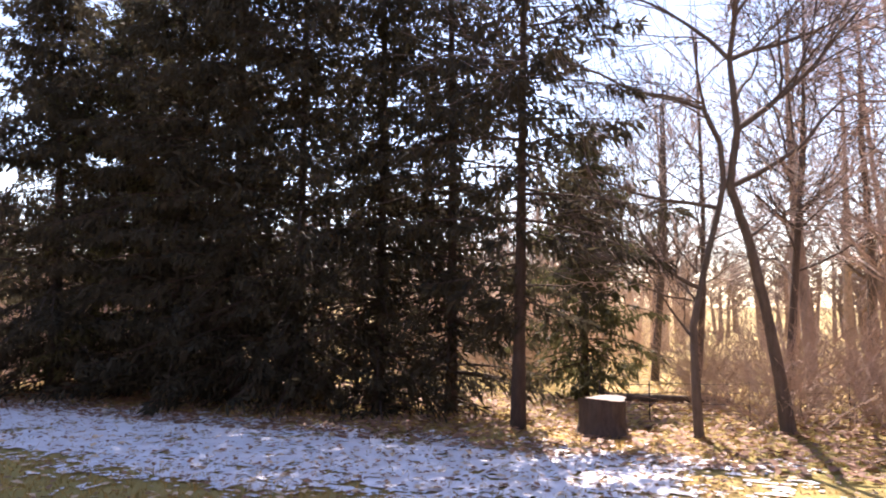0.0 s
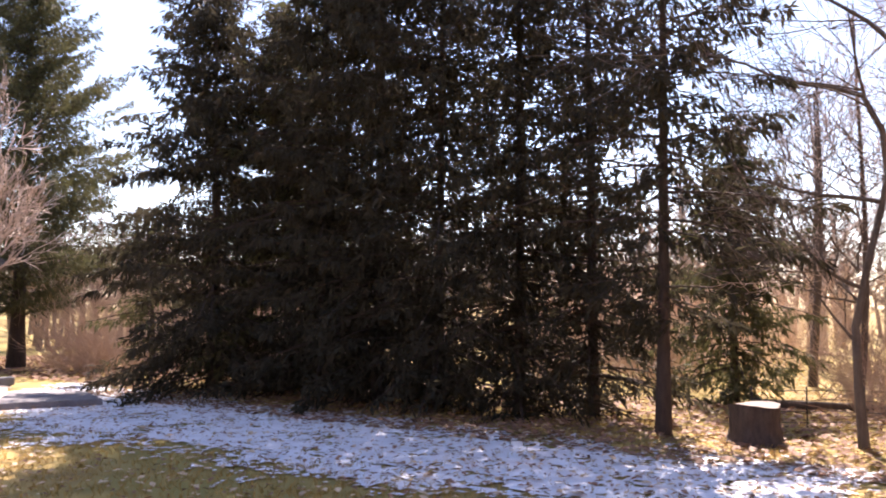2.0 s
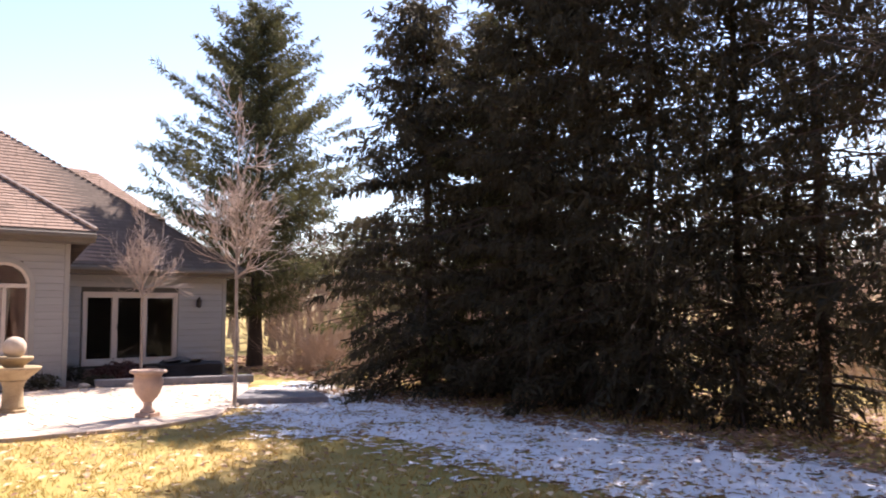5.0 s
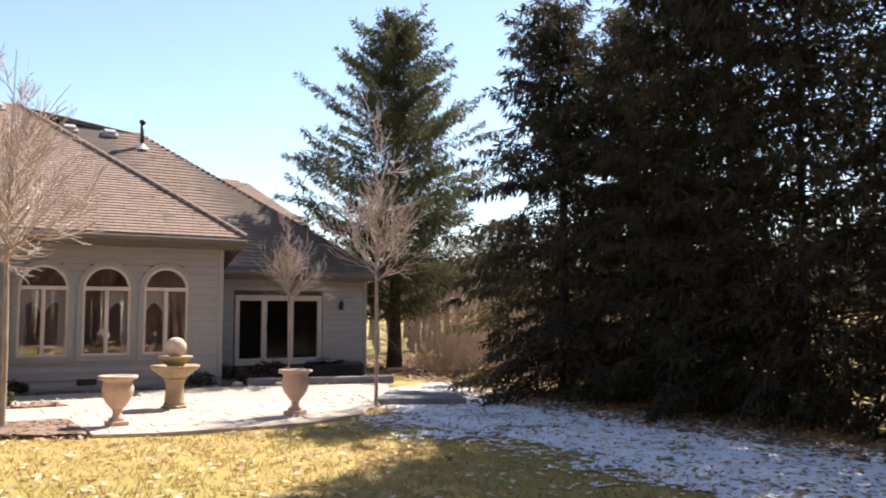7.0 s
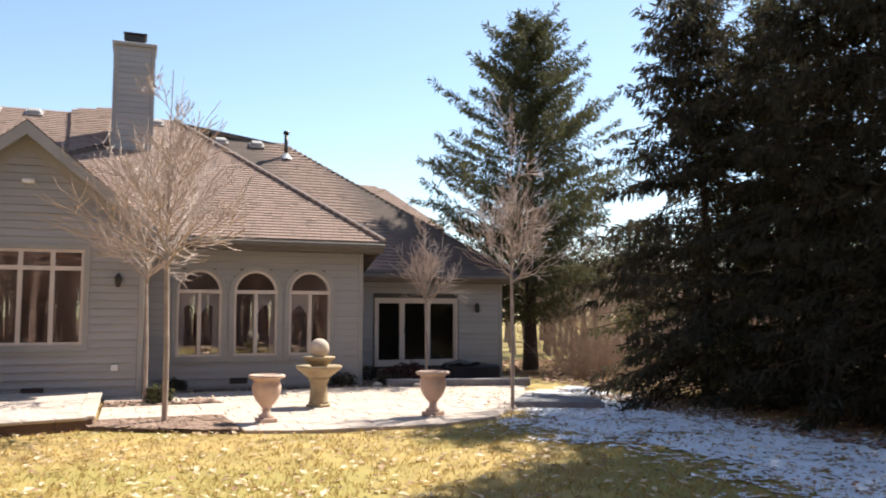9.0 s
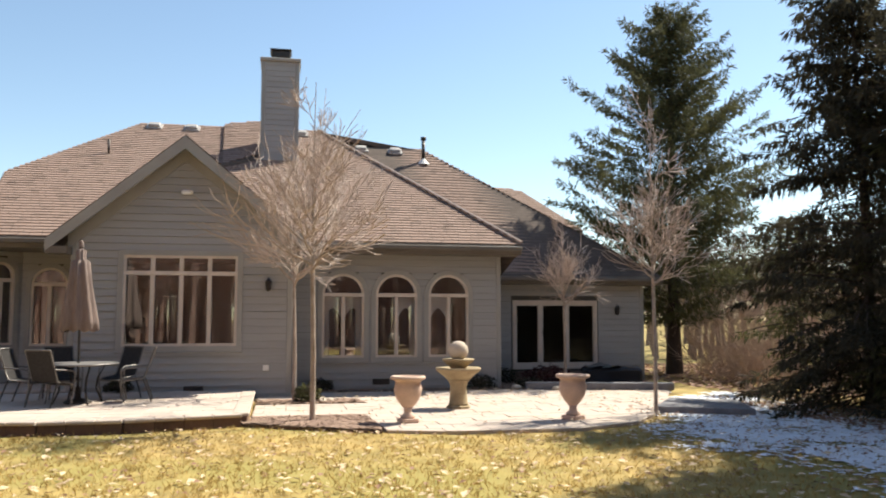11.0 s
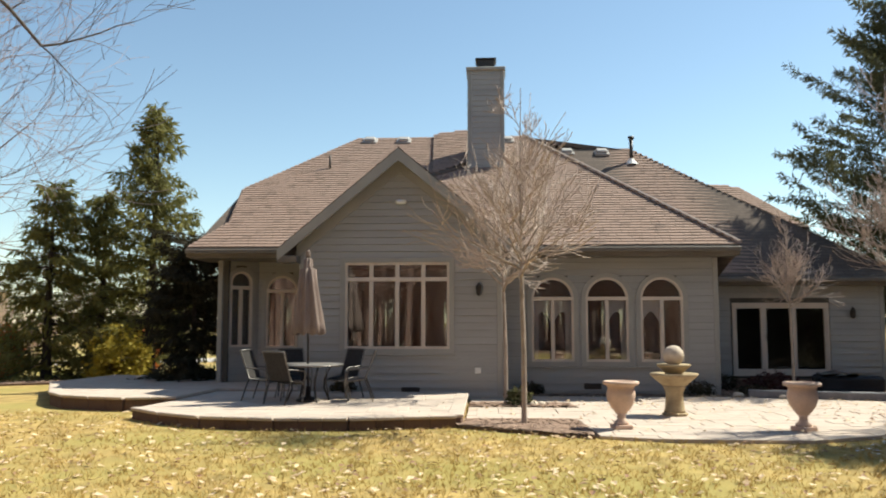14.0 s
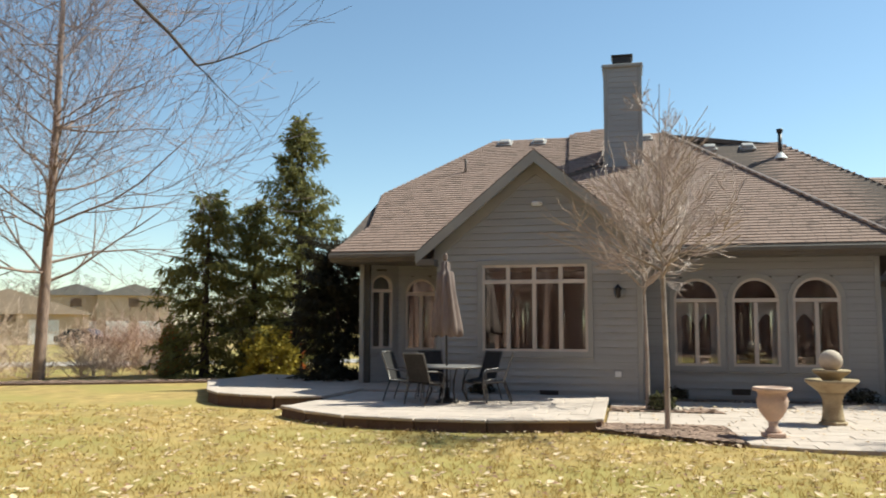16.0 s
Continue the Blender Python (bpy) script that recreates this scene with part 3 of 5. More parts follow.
part("floodlight", boxed(-2.25, -2.0, 18.66, 18.77, 4.52, 4.62, 0.03), WHITE, house, "white twin floodlight under the gable")
for u in (-2.1, 2.2, 2.95):
    v = 18.8 if u < 0 else 20.3
    part("foundation_vent", boxed(u, u + 0.42, v - 0.06, v - 0.045, 0.16, 0.30, 0.004), METAL, house)
# swags and narrow drapes behind the arched windows
def curtain(u0, u1, top, side, middle, label):
    """A gathered cloth whose lower hem rises towards its middle."""
    verts, faces, n = [], [], 30
    for k in range(n + 1):
        s = k / n
        x = u0 + (u1 - u0) * s
        y = 20.42 + 0.025 * math.sin(k * 2.1)
        low = middle + (side - middle) * abs(2 * s - 1) ** 1.6
        verts += [(x, y, top - low), (x, y + 0.01, top - low * 0.5), (x, y, top)]
    faces = [(3 * k + j, 3 * k + 3 + j, 3 * k + 4 + j, 3 * k + 1 + j) for k in range(n) for j in (0, 1)]
    ob = from_lists("curtain", [tuple(HOUSE @ Vector(v)) for v in verts], faces, CURTAIN, None, "", True)
    tagged(ob, label, "curtain", "curtains")


for u0, u1 in ((0.98, 1.46), (1.47, 1.95), (2.80, 3.28), (3.63, 4.11)):
    curtain(u0, u1, 2.34, 0.62, 0.30, "pale draped swag behind an arched window")
for u0, u1 in ((1.02, 1.12), (1.78, 1.93), (3.14, 3.28)):
    curtain(u0, u1, 2.34, 1.5, 1.5, "narrow pale drape hanging behind an arched window")


# ---- terraces ----
def inside(poly, x, y):
    c = False
    n = len(poly)
    for i in range(n):
        x0, y0 = poly[i]
        x1, y1 = poly[(i + 1) % n]
        if (y0 > y) != (y1 > y) and x < (x1 - x0) * (y - y0) / (y1 - y0) + x0:
            c = not c
    return c


def clip(poly, x0, x1, y0, y1):
    """An outline cut to a rectangle."""
    for axis, lim, sgn in ((0, x0, 1), (0, x1, -1), (1, y0, 1), (1, y1, -1)):
        out = []
        for i in range(len(poly)):
            a, b = poly[i], poly[(i + 1) % len(poly)]
            da, db = sgn * (a[axis] - lim), sgn * (b[axis] - lim)
            if da >= 0:
                out.append(a)
            if da * db < 0:
                k = da / (da - db)
                out.append((a[0] + (b[0] - a[0]) * k, a[1] + (b[1] - a[1]) * k))
        poly = out
        if len(poly) < 3:
            return []
    return poly


def terrace(name, poly, z, label, rows, bed=0.03):
    """A raised bed with a block edge; pavers of its own on top, cut to its outline."""
    e = part(name, prism(poly, -0.02, z - 0.05), JOINT, None)
    e.matrix_world = HOUSE
    tagged(e, label, "terrace", kind="structure")
    us, vs = [p[0] for p in poly], [p[1] for p in poly]
    v, odd = min(vs), 0
    rng = random.Random(name)
    while v < max(vs):
        h = rows * (1 + 0.0 * odd)
        u = min(us) - rng.random() * 0.6
        while u < max(us):
            w = rows * rng.choice((1.0, 1.35, 1.7))
            q = clip(poly, u + 0.004, u + w - 0.004, v + 0.004, v + h - 0.004)
            if len(q) > 2:
                dz = rng.uniform(-0.004, 0.004)
                p = part("paver", prism(q, z - 0.05, z + dz, 0.006 if len(q) == 4 else 0.0), PAVER, e)
            u += w
        v += h
        odd += 1
    return e


def edge_blocks(owner, line, z, h, proud=0.05):
    """Wall blocks laid end to end along a line of plan points."""
    rng = random.Random(len(line))
    for (a, b), (c, d) in zip(line, line[1:]):
        n = max(1, round(math.hypot(c - a, d - b) / 0.42))
        ang = math.atan2(d - b, c - a)
        for k in range(n):
            L = math.hypot(c - a, d - b) / n
            m = Matrix.Translation((a + (c - a) * (k + 0.5) / n, b + (d - b) * (k + 0.5) / n, 0)) @ Matrix.Rotation(ang + rng.uniform(-0.012, 0.012), 4, "Z")
            o = part("edge_block", boxed(-L / 2 + 0.002, L / 2 - 0.002, -0.11, 0.11, -0.02, z - h, 0.006), BLOCK, owner)
            o.matrix_basis = m
            o = part("coping", boxed(-L / 2 + 0.002, L / 2 - 0.002, -0.13 - proud * 0.3, 0.13, z - h + 0.002, z + 0.012, 0.012), PAVER, owner)
            o.matrix_basis = m


DECK = [(-6.6, 15.0), (-4.9, 13.72), (-2.4, 13.55), (-0.66, 14.05), (-0.7, 16.6), (-0.7, 18.72), (-6.35, 18.72), (-6.45, 16.6)]
deck = terrace("paved_terrace", DECK, 0.20, "raised pale paver terrace with a dark block edge", 0.40)
edge_blocks(deck, [(-6.6, 15.0), (-5.8, 14.25), (-4.9, 13.72), (-3.6, 13.5), (-2.4, 13.55), (-0.66, 14.05)], 0.20, 0.045)
edge_blocks(deck, [(-0.66, 14.05), (-0.68, 16.4), (-0.7, 18.5)], 0.20, 0.045)
UPPER = [(-9.5, 17.4), (-8.9, 16.75), (-7.4, 16.25), (-6.45, 16.5), (-6.35, 18.72), (-4.5, 18.75), (-4.5, 21.1), (-6.2, 21.1), (-7.0, 20.45), (-7.05, 22.4), (-11.0, 23.4), (-11.2, 20.5)]
upper = terrace("upper_terrace", UPPER, 0.27, "upper curved paver terrace by the bay", 0.40)
edge_blocks(upper, [(-11.2, 20.5), (-9.5, 17.4), (-8.9, 16.75), (-8.2, 16.45), (-7.4, 16.25), (-6.45, 16.5)], 0.27, 0.045)
PATIO = [(1.62, 12.75), (2.66, 12.4), (4.67, 12.4), (5.9, 13.0), (7.1, 14.6), (8.0, 16.2), (9.3, 18.7), (6.0, 19.5), (-0.5, 19.5), (-0.5, 17.95), (1.6, 17.8), (1.75, 16.9), (-0.5, 16.85), (-0.5, 14.8), (1.5, 14.85)]
patio = terrace("patio", PATIO, 0.05, "low pale paver patio beside the lawn", 0.42)


def bed(name, poly, z, label, seed, count):
    e = part(name, prism(poly, -0.02, z), MULCH, None)
    e.matrix_world = HOUSE
    tagged(e, label, "mulch bed", kind="structure")
    rng = random.Random(seed)
    us, vs = [p[0] for p in poly], [p[1] for p in poly]
    verts, faces = [], []
    while len(faces) < count:
        u, v = rng.uniform(min(us), max(us)), rng.uniform(min(vs), max(vs))
        if not inside(poly, u, v):
            continue
        a, L, w, t = rng.uniform(0, 6.3), rng.uniform(0.03, 0.09), rng.uniform(0.01, 0.025), rng.uniform(-0.4, 0.4)
        b = len(verts)
        for s, q in ((-1, -1), (1, -1), (1, 1), (-1, 1)):
            verts.append((u + s * L * math.cos(a) - q * w * math.sin(a), v + s * L * math.sin(a) + q * w * math.cos(a), z + 0.012 + 0.02 * rng.random() + s * L * 0.3 * t))
        faces.append((b, b + 1, b + 2, b + 3))
    c = from_lists("bark_chips", verts, faces, CHIP, e)
    c["kind"] = "stuff"
    return e


bed("mulch_bed", [(-0.62, 13.95), (0.3, 13.35), (1.55, 12.72), (1.45, 14.8), (-0.5, 14.76), (-0.5, 14.2)], 0.045, "brown bark mulch bed round a young tree", 3, 2600)
bed("mulch_bed", [(-0.48, 16.9), (1.68, 16.95), (1.55, 17.75), (-0.48, 17.9)], 0.045, "brown bark mulch strip inside the patio", 4, 1200)
bed("foundation_bed", [(-0.6, 19.55), (5.9, 19.55), (9.4, 18.8), (10.2, 22.3), (5.5, 22.3), (5.4, 20.2), (-0.6, 20.2)], 0.04, "dark mulch bed along the house wall", 5, 2600)
# Hedge shadow at the lawn's far edge, laid as a dark strip.
bed("lawn_edge_bed", [(-24, 17.6), (-16, 21.3), (-11.6, 23.7), (-11.8, 24.6), (-16.2, 22.5), (-24.2, 18.9)], 0.05, "dark mulch strip standing for hedge shadow along the far lawn edge", 6, 900)
slab = part("stone_slab", prism([(6.9, 14.5), (8.5, 13.7), (9.1, 15.3), (8.0, 16.1)], 0.0, 0.13, 0.015), SLATE)
slab.matrix_world = HOUSE
tagged(slab, "dark flat stone slab at the patio's end", "slab")
ledge = part("low_wall", boxed(0, 3.6, -0.14, 0.14, 0.0, 0.18, 0.02), SLATE)
ledge.matrix_world = HOUSE @ pose(5.9, 19.55, 0.04, 0, 0, -14)
tagged(ledge, "low dark block wall edging the planting bed", "low wall", kind="structure")


# ---- garden things ----
def urn(m, group):
    e = thing("urn", m, "weathered terracotta urn planter on a footed base", "planter", group)
    part("base", boxed(-0.17, 0.17, -0.17, 0.17, 0.0, 0.07, 0.012), TERRACOTTA, e)
    part("foot", lathe([(0.14, 0.07), (0.145, 0.10), (0.085, 0.14), (0.075, 0.20), (0.10, 0.24)]), TERRACOTTA, e, "", True)
    part("bowl", lathe([(0.10, 0.24), (0.16, 0.30), (0.225, 0.38), (0.265, 0.47), (0.275, 0.54), (0.262, 0.585), (0.245, 0.61), (0.25, 0.66), (0.26, 0.68)]), TERRACOTTA, e, "", True)
    part("rim", lathe([(0.26, 0.672), (0.335, 0.69), (0.345, 0.715), (0.33, 0.74), (0.27, 0.745), (0.262, 0.66), (0.05, 0.655)]), TERRACOTTA, e, "thick rolled rim", True)
    for c in e.children:
        c.data.transform(Matrix.Diagonal((0.86, 0.86, 1.03, 1)))
    return e


first_urn = urn(HOUSE @ pose(2.07, 13.6, 0.052, 0, 0, 10), "urns on the patio")
copy_thing(first_urn, HOUSE @ pose(4.92, 13.5, 0.052, 0, 0, 33))
ft = thing("fountain", HOUSE @ pose(3.36, 15.6, 0.052), "two-tier mossy cast stone fountain with a ball on top", "fountain")
part("plinth", lathe([(0.235, 0), (0.24, 0.04), (0.2, 0.06)], 8), STONE, ft)
part("pedestal", lathe([(0.2, 0.06), (0.185, 0.1), (0.165, 0.3), (0.16, 0.42), (0.19, 0.5), (0.22, 0.55)], 16), STONE, ft, "", True)
part("lower_basin", lathe([(0.2, 0.54), (0.3, 0.62), (0.42, 0.72), (0.44, 0.745), (0.43, 0.775), (0.38, 0.765), (0.1, 0.70)], 32), STONE, ft, "", True)
part("upper_basin", lathe([(0.14, 0.70), (0.16, 0.78), (0.22, 0.84), (0.30, 0.90), (0.315, 0.925), (0.30, 0.945), (0.1, 0.93)], 32), STONE, ft, "", True)
part("ball", lathe([(0.19 * math.sin(math.pi * k / 14) + 0.001, 1.10 - 0.19 * math.cos(math.pi * k / 14)) for k in range(15)], 26), BALL, ft, "pale round stone ball", True)

TBL = (-3.72, 16.4)
ZT = 0.203
tb = thing("patio_table", HOUSE @ pose(*TBL, ZT), "round patio table with pale metal rim", "table")
part("tabletop", lathe([(0.02, 0.70), (0.66, 0.70), (0.69, 0.71), (0.69, 0.735), (0.66, 0.74), (0.02, 0.74)], 40), TABLETOP, tb, "", False)
bent("rim", [(0.69 * math.cos(k * math.pi / 16), 0.69 * math.sin(k * math.pi / 16), 0.72) for k in range(33)], 0.02, SILVER, tb)
for k in range(4):
    a = k * math.pi / 2 + 0.6
    bent("leg", [(r * math.cos(a), r * math.sin(a), z) for r, z in ((0.5, 0.70), (0.36, 0.45), (0.34, 0.25), (0.46, 0.0))], 0.02, METAL, tb)
um = thing("closed_umbrella", HOUSE @ pose(*TBL, ZT, 1, -0.5, 0), "closed taupe patio umbrella standing through the table", "umbrella")
rod("pole", (0, 0, 0.04), (0, 0, 2.92), 0.022, METAL, um)
part("base", lathe([(0.24, 0.0), (0.25, 0.03), (0.2, 0.06), (0.06, 0.09), (0.04, 0.3)], 24), METAL, um, "dark cast umbrella base", True)
verts, faces = [], []
prof = [(0.03, 2.88), (0.085, 2.84), (0.08, 2.68), (0.15, 2.64), (0.185, 2.3), (0.24, 1.9), (0.29, 1.55), (0.31, 1.36), (0.25, 1.34)]
n = 48
for r, z in prof:
    for k in range(n):
        a = 2 * math.pi * k / n
        rr = r * (1 + 0.16 * math.sin(8 * a + z) + 0.05 * math.sin(3 * a + 2 * z))
        verts.append((rr * math.cos(a), rr * math.sin(a), z + 0.03 * math.sin(8 * a) * (z < 1.6)))
for j in range(len(prof) - 1):
    for k in range(n):
        faces.append((j * n + k, j * n + (k + 1) % n, (j + 1) * n + (k + 1) % n, (j + 1) * n + k))
from_lists("canopy", verts, faces, CANVAS, um, "folded canopy hanging in pleats", True)
part("finial", lathe([(0.03, 2.88), (0.05, 2.92), (0.045, 3.0), (0.015, 3.05)], 10), CANVAS, um)


def chair(m):
    """A sling patio chair: bent tube frame, fabric seat and back, arms."""
    e = thing("patio_chair", m, "grey sling patio chair with pale metal frame", "chair", "chairs round the patio table")
    for s in (-1, 1):
        bent("side_frame", [(s * 0.27, 0.30, 1.02), (s * 0.27, 0.24, 0.85), (s * 0.27, 0.10, 0.46), (s * 0.27, -0.24, 0.42), (s * 0.27, -0.27, 0.38)], 0.016, SILVER, e)
        bent("arm", [(s * 0.29, 0.20, 0.68), (s * 0.30, 0.0, 0.665), (s * 0.30, -0.2, 0.65), (s * 0.30, -0.28, 0.60), (s * 0.29, -0.28, 0.3), (s * 0.28, -0.22, 0.03)], 0.015, SILVER, e)
        bent("leg", [(s * 0.27, 0.10, 0.46), (s * 0.27, 0.2, 0.2), (s * 0.27, 0.26, 0.02)], 0.014, METAL, e)
    rod("crossbar", (-0.27, 0.30, 1.02), (0.27, 0.30, 1.02), 0.016, SILVER, e)
    rod("crossbar", (-0.27, -0.27, 0.38), (0.27, -0.27, 0.38), 0.014, SILVER, e)
    for name, pts in (("backrest", [(0.30, 1.01), (0.245, 0.85), (0.175, 0.66), (0.10, 0.47)]), ("seat", [(0.10, 0.465), (0.0, 0.435), (-0.15, 0.425), (-0.26, 0.395)])):
        v, f = [], []
        for x in (-0.262, 0.262):
            for y, z in pts:
                v += [(x, y, z), (x, y + 0.008, z - 0.008)]
        k = len(pts)
        for i in range(k - 1):
            a, b = 2 * i, 2 * k + 2 * i
            f += [(a, a + 2, b + 2, b), (a + 1, b + 1, b + 3, a + 3)]
        from_lists(name, v, f, MESHWEAVE, e, "grey woven sling")
    return e


def around(ang, r=0.95):
    """Round the table, the chair's front to its middle."""
    u, v = TBL[0] + r * math.cos(radians(ang)), TBL[1] + r * math.sin(radians(ang))
    return HOUSE @ pose(u, v, ZT - 0.012, 0, 0, ang - 90)


c0 = chair(around(172, 1.05))
for ang, r in ((6, 1.05), (52, 1.0), (120, 1.0), (-118, 0.72)):
    copy_thing(c0, around(ang, r))

tub = thing("covered_grill", HOUSE @ pose(8.75, 21.0, 0.04, 0, 0, -8), "low black covered tub with crumpled tarp beside the door", "covered tub")
bm = boxed(-0.75, 0.75, -0.4, 0.4, 0.0, 0.42, 0.06)
bmesh.ops.subdivide_edges(bm, edges=bm.edges, cuts=3, use_grid_fill=True)
for v in bm.verts:
    v.co += noise.noise_vector(v.co * 2.3) * 0.06
part("cover", bm, BLACK, tub)
bm = bmesh.new()
bmesh.ops.create_grid(bm, x_segments=14, y_segments=10, size=0.42)
for v in bm.verts:
    v.co.z = 0.45 + 0.12 * noise.noise(v.co * 3.0) + 0.12 * max(0, 0.25 - abs(v.co.x))
    v.co.x += -0.25
part("tarp", bm, SILVER, tub, "shiny folded tarp")

st = thing("tree_stump", pose(2.19, 11.3, 0), "broad weathered tree stump in leaf litter", "stump")
verts, faces = [], []
n = 26
rings = [(0.37, 0.0), (0.33, 0.08), (0.305, 0.2), (0.30, 0.38), (0.31, 0.50)]
for r, z in rings:
    for k in range(n):
        a = 2 * math.pi * k / n
        verts.append((r * (1 + 0.06 * math.sin(5 * a) + 0.04 * math.sin(9 * a + 1)) * math.cos(a), r * (1 + 0.06 * math.sin(5 * a) + 0.04 * math.sin(9 * a + 1)) * math.sin(a), z + (0.02 * math.sin(2 * a) if z > 0.4 else 0)))
for j in range(len(rings) - 1):
    for k in range(n):
        faces.append((j * n + k, j * n + (k + 1) % n, (j + 1) * n + (k + 1) % n, (j + 1) * n + k))
from_lists("trunk_base", verts, faces, STUMP, st, "", True)
from_lists("cut_face", [(x, y, z + 0.002) for x, y, z in verts[-n:]], [tuple(range(n))], STUMPTOP, st, "grey sawn face with a little frost")


# ---- trees ----
def droop(p, d, length, sag, steps):
    """Points of a bough that starts along d and sags, its tip turning up a little."""
    out = []
    for k in range(steps + 1):
        s = k / steps
        q = p + d * (length * s)
        q.z += -sag * length * (s ** 1.4) + 0.10 * length * max(0, s - 0.75)
        out.append(q)
    return out


def spruce(place, height, radius, clear, seed, label, density=1.0, mat=None, trunk_r=0.16, lean=(0, 0), skirt=0.25, group="row of spruces", leaf=1.0, taper=0.7, lift=0.0, per=(4, 6)):
    """A conifer: trunk, whorled sagging boughs, and hanging sprays of needles on each bough."""
    rng = random.Random(seed)
    e = thing("spruce_tree", Matrix.Translation(place), label, "spruce tree", group)
    verts, faces = [], []
    path = []
    for k in range(9):
        s = k / 8
        path.append((Vector((lean[0] * s + 0.05 * math.sin(seed + 3 * s), lean[1] * s + 0.05 * math.cos(seed + 2 * s), height * s)), trunk_r * (1.25 if k == 0 else 1) * (1 - s) + 0.012))
    tube(verts, faces, path, 9)
    from_lists("trunk", verts, faces, BARK, e, "", True)
    lv, lf, bv, bf = [], [], [], []
    z = clear
    while z < height - 0.1:
        s = (z - clear) / (height - clear)
        prof = (1 - s) ** taper * min(1.0, skirt + s * 4)
        for k in range(rng.randint(*per)):
            a = rng.uniform(0, 2 * math.pi)
            L = radius * prof * (rng.uniform(0.45, 1.0) + 0.28 * noise.noise(Vector((math.cos(a) * 1.3 + seed, math.sin(a) * 1.3, z * 0.7)))) + 0.12
            if rng.random() < 0.06:
                L *= 1.25
            d = Vector((math.cos(a), math.sin(a), rng.uniform(-0.15, 0.25) + 0.35 * s + lift))
            p0 = Vector((lean[0] * z / height, lean[1] * z / height, z + rng.uniform(-0.15, 0.15)))
            pts = droop(p0, d, L, rng.uniform(0.25, 0.5) * (1 - 0.6 * s), 5)
            tube(bv, bf, [(q, 0.02 * (1 - i / 5.5) * (0.4 + L / radius)) for i, q in enumerate(pts)], 3)
            m = int((12 + 46 * L) * density)
            side = Vector((-math.sin(a), math.cos(a), 0))
            fwd = Vector((math.cos(a), math.sin(a), 0))
            for j in range(m):
                t = rng.random() ** 0.65
                i = min(4, int(t * 5))
                q = pts[i].lerp(pts[i + 1], t * 5 - i)
                off = rng.uniform(-1, 1) * (0.08 + 0.24 * L * (1 - t))
                q = q + side * off + Vector((0, 0, -abs(off) * 0.25 + rng.uniform(-0.06, 0.03)))
                ln = rng.uniform(0.09, 0.30) * leaf
                wd = rng.uniform(0.012, 0.03) * leaf
                dirn = (fwd * rng.uniform(-0.1, 0.9) + side * rng.uniform(-0.6, 0.6) + Vector((0, 0, rng.uniform(-1.5, 0.2) + lift))).normalized()
                w = dirn.cross(Vector((rng.uniform(-1, 1), rng.uniform(-1, 1), rng.uniform(-1, 1)))).normalized() * wd
                b = len(lv)
                mid = q + dirn * ln * 0.45
                tip = q + dirn * ln
                lv += [tuple(q), tuple(mid + w), tuple(tip), tuple(mid - w)]
                lf.append((b, b + 1, b + 2, b + 3))
        z += rng.uniform(0.14, 0.24) * (0.7 + 0.4 * (1 - s))
    from_lists("branchwork", bv, bf, BARK, e)["kind"] = "stuff"
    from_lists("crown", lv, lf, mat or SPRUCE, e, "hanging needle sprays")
    return e


def grow(verts, faces, tv, tf, rng, p, d, length, r, level, spread, upward, sides, kids, minr, crook=0.2):
    """A limb and, from it, its branches down to twigs."""
    steps = 5 if level < 2 else 4
    path = [(p.copy(), r)]
    q, w = p.copy(), d.copy()
    for k in range(1, steps + 1):
        w = (w + Vector((rng.uniform(-1, 1), rng.uniform(-1, 1), rng.uniform(-1, 1))) * crook + Vector((0, 0, upward))).normalized()
        q = q + w * (length / steps)
        path.append((q.copy(), max(minr, r * (1 - 0.62 * k / steps))))
    if r > 0.012:
        tube(verts, faces, path, sides)
    else:
        tube(tv, tf, path, 3)
    if level >= len(kids):
        return
    for c in range(kids[level]):
        t = rng.uniform(0.18, 1.0) if c else 1.0
        i = min(steps - 1, int(t * steps))
        o = path[i][0].lerp(path[i + 1][0], min(1.0, t * steps - i))
        base = (path[i + 1][0] - path[i][0]).normalized()
        ax = base.cross(Vector((rng.uniform(-1, 1), rng.uniform(-1, 1), rng.uniform(-1, 1)))).normalized()
        ang = rng.uniform(0.5, 1.0) * spread if c else 0.2 * spread
        nd = (Matrix.Rotation(ang, 3, ax) @ base).normalized()
        grow(verts, faces, tv, tf, rng, o, nd, length * rng.uniform(0.5, 0.8), max(minr, path[i + 1][1] * rng.uniform(0.5, 0.75)), level + 1, spread, upward, max(3, sides - 1), kids, minr, crook)


def limbs_of(e, stems, seed, bark, twig, kids, spread, upward, minr=0.004, crook=0.2):
    """Stems: lists of (point, radius), then limbs [(start, direction, length, radius)]."""
    rng = random.Random(seed)
    verts, faces, tv, tf = [], [], [], []
    for path, limbs in stems:
        tube(verts, faces, [(Vector(p), r) for p, r in path], 9)
        for p, d, length, r in limbs:
            grow(verts, faces, tv, tf, rng, Vector(p), Vector(d).normalized(), length, r, 0, spread, upward, 5, kids, minr, crook)
    from_lists("trunk", verts, faces, bark, e, "", True)
    if tv:
        from_lists("twigwork", tv, tf, twig, e)["kind"] = "stuff"


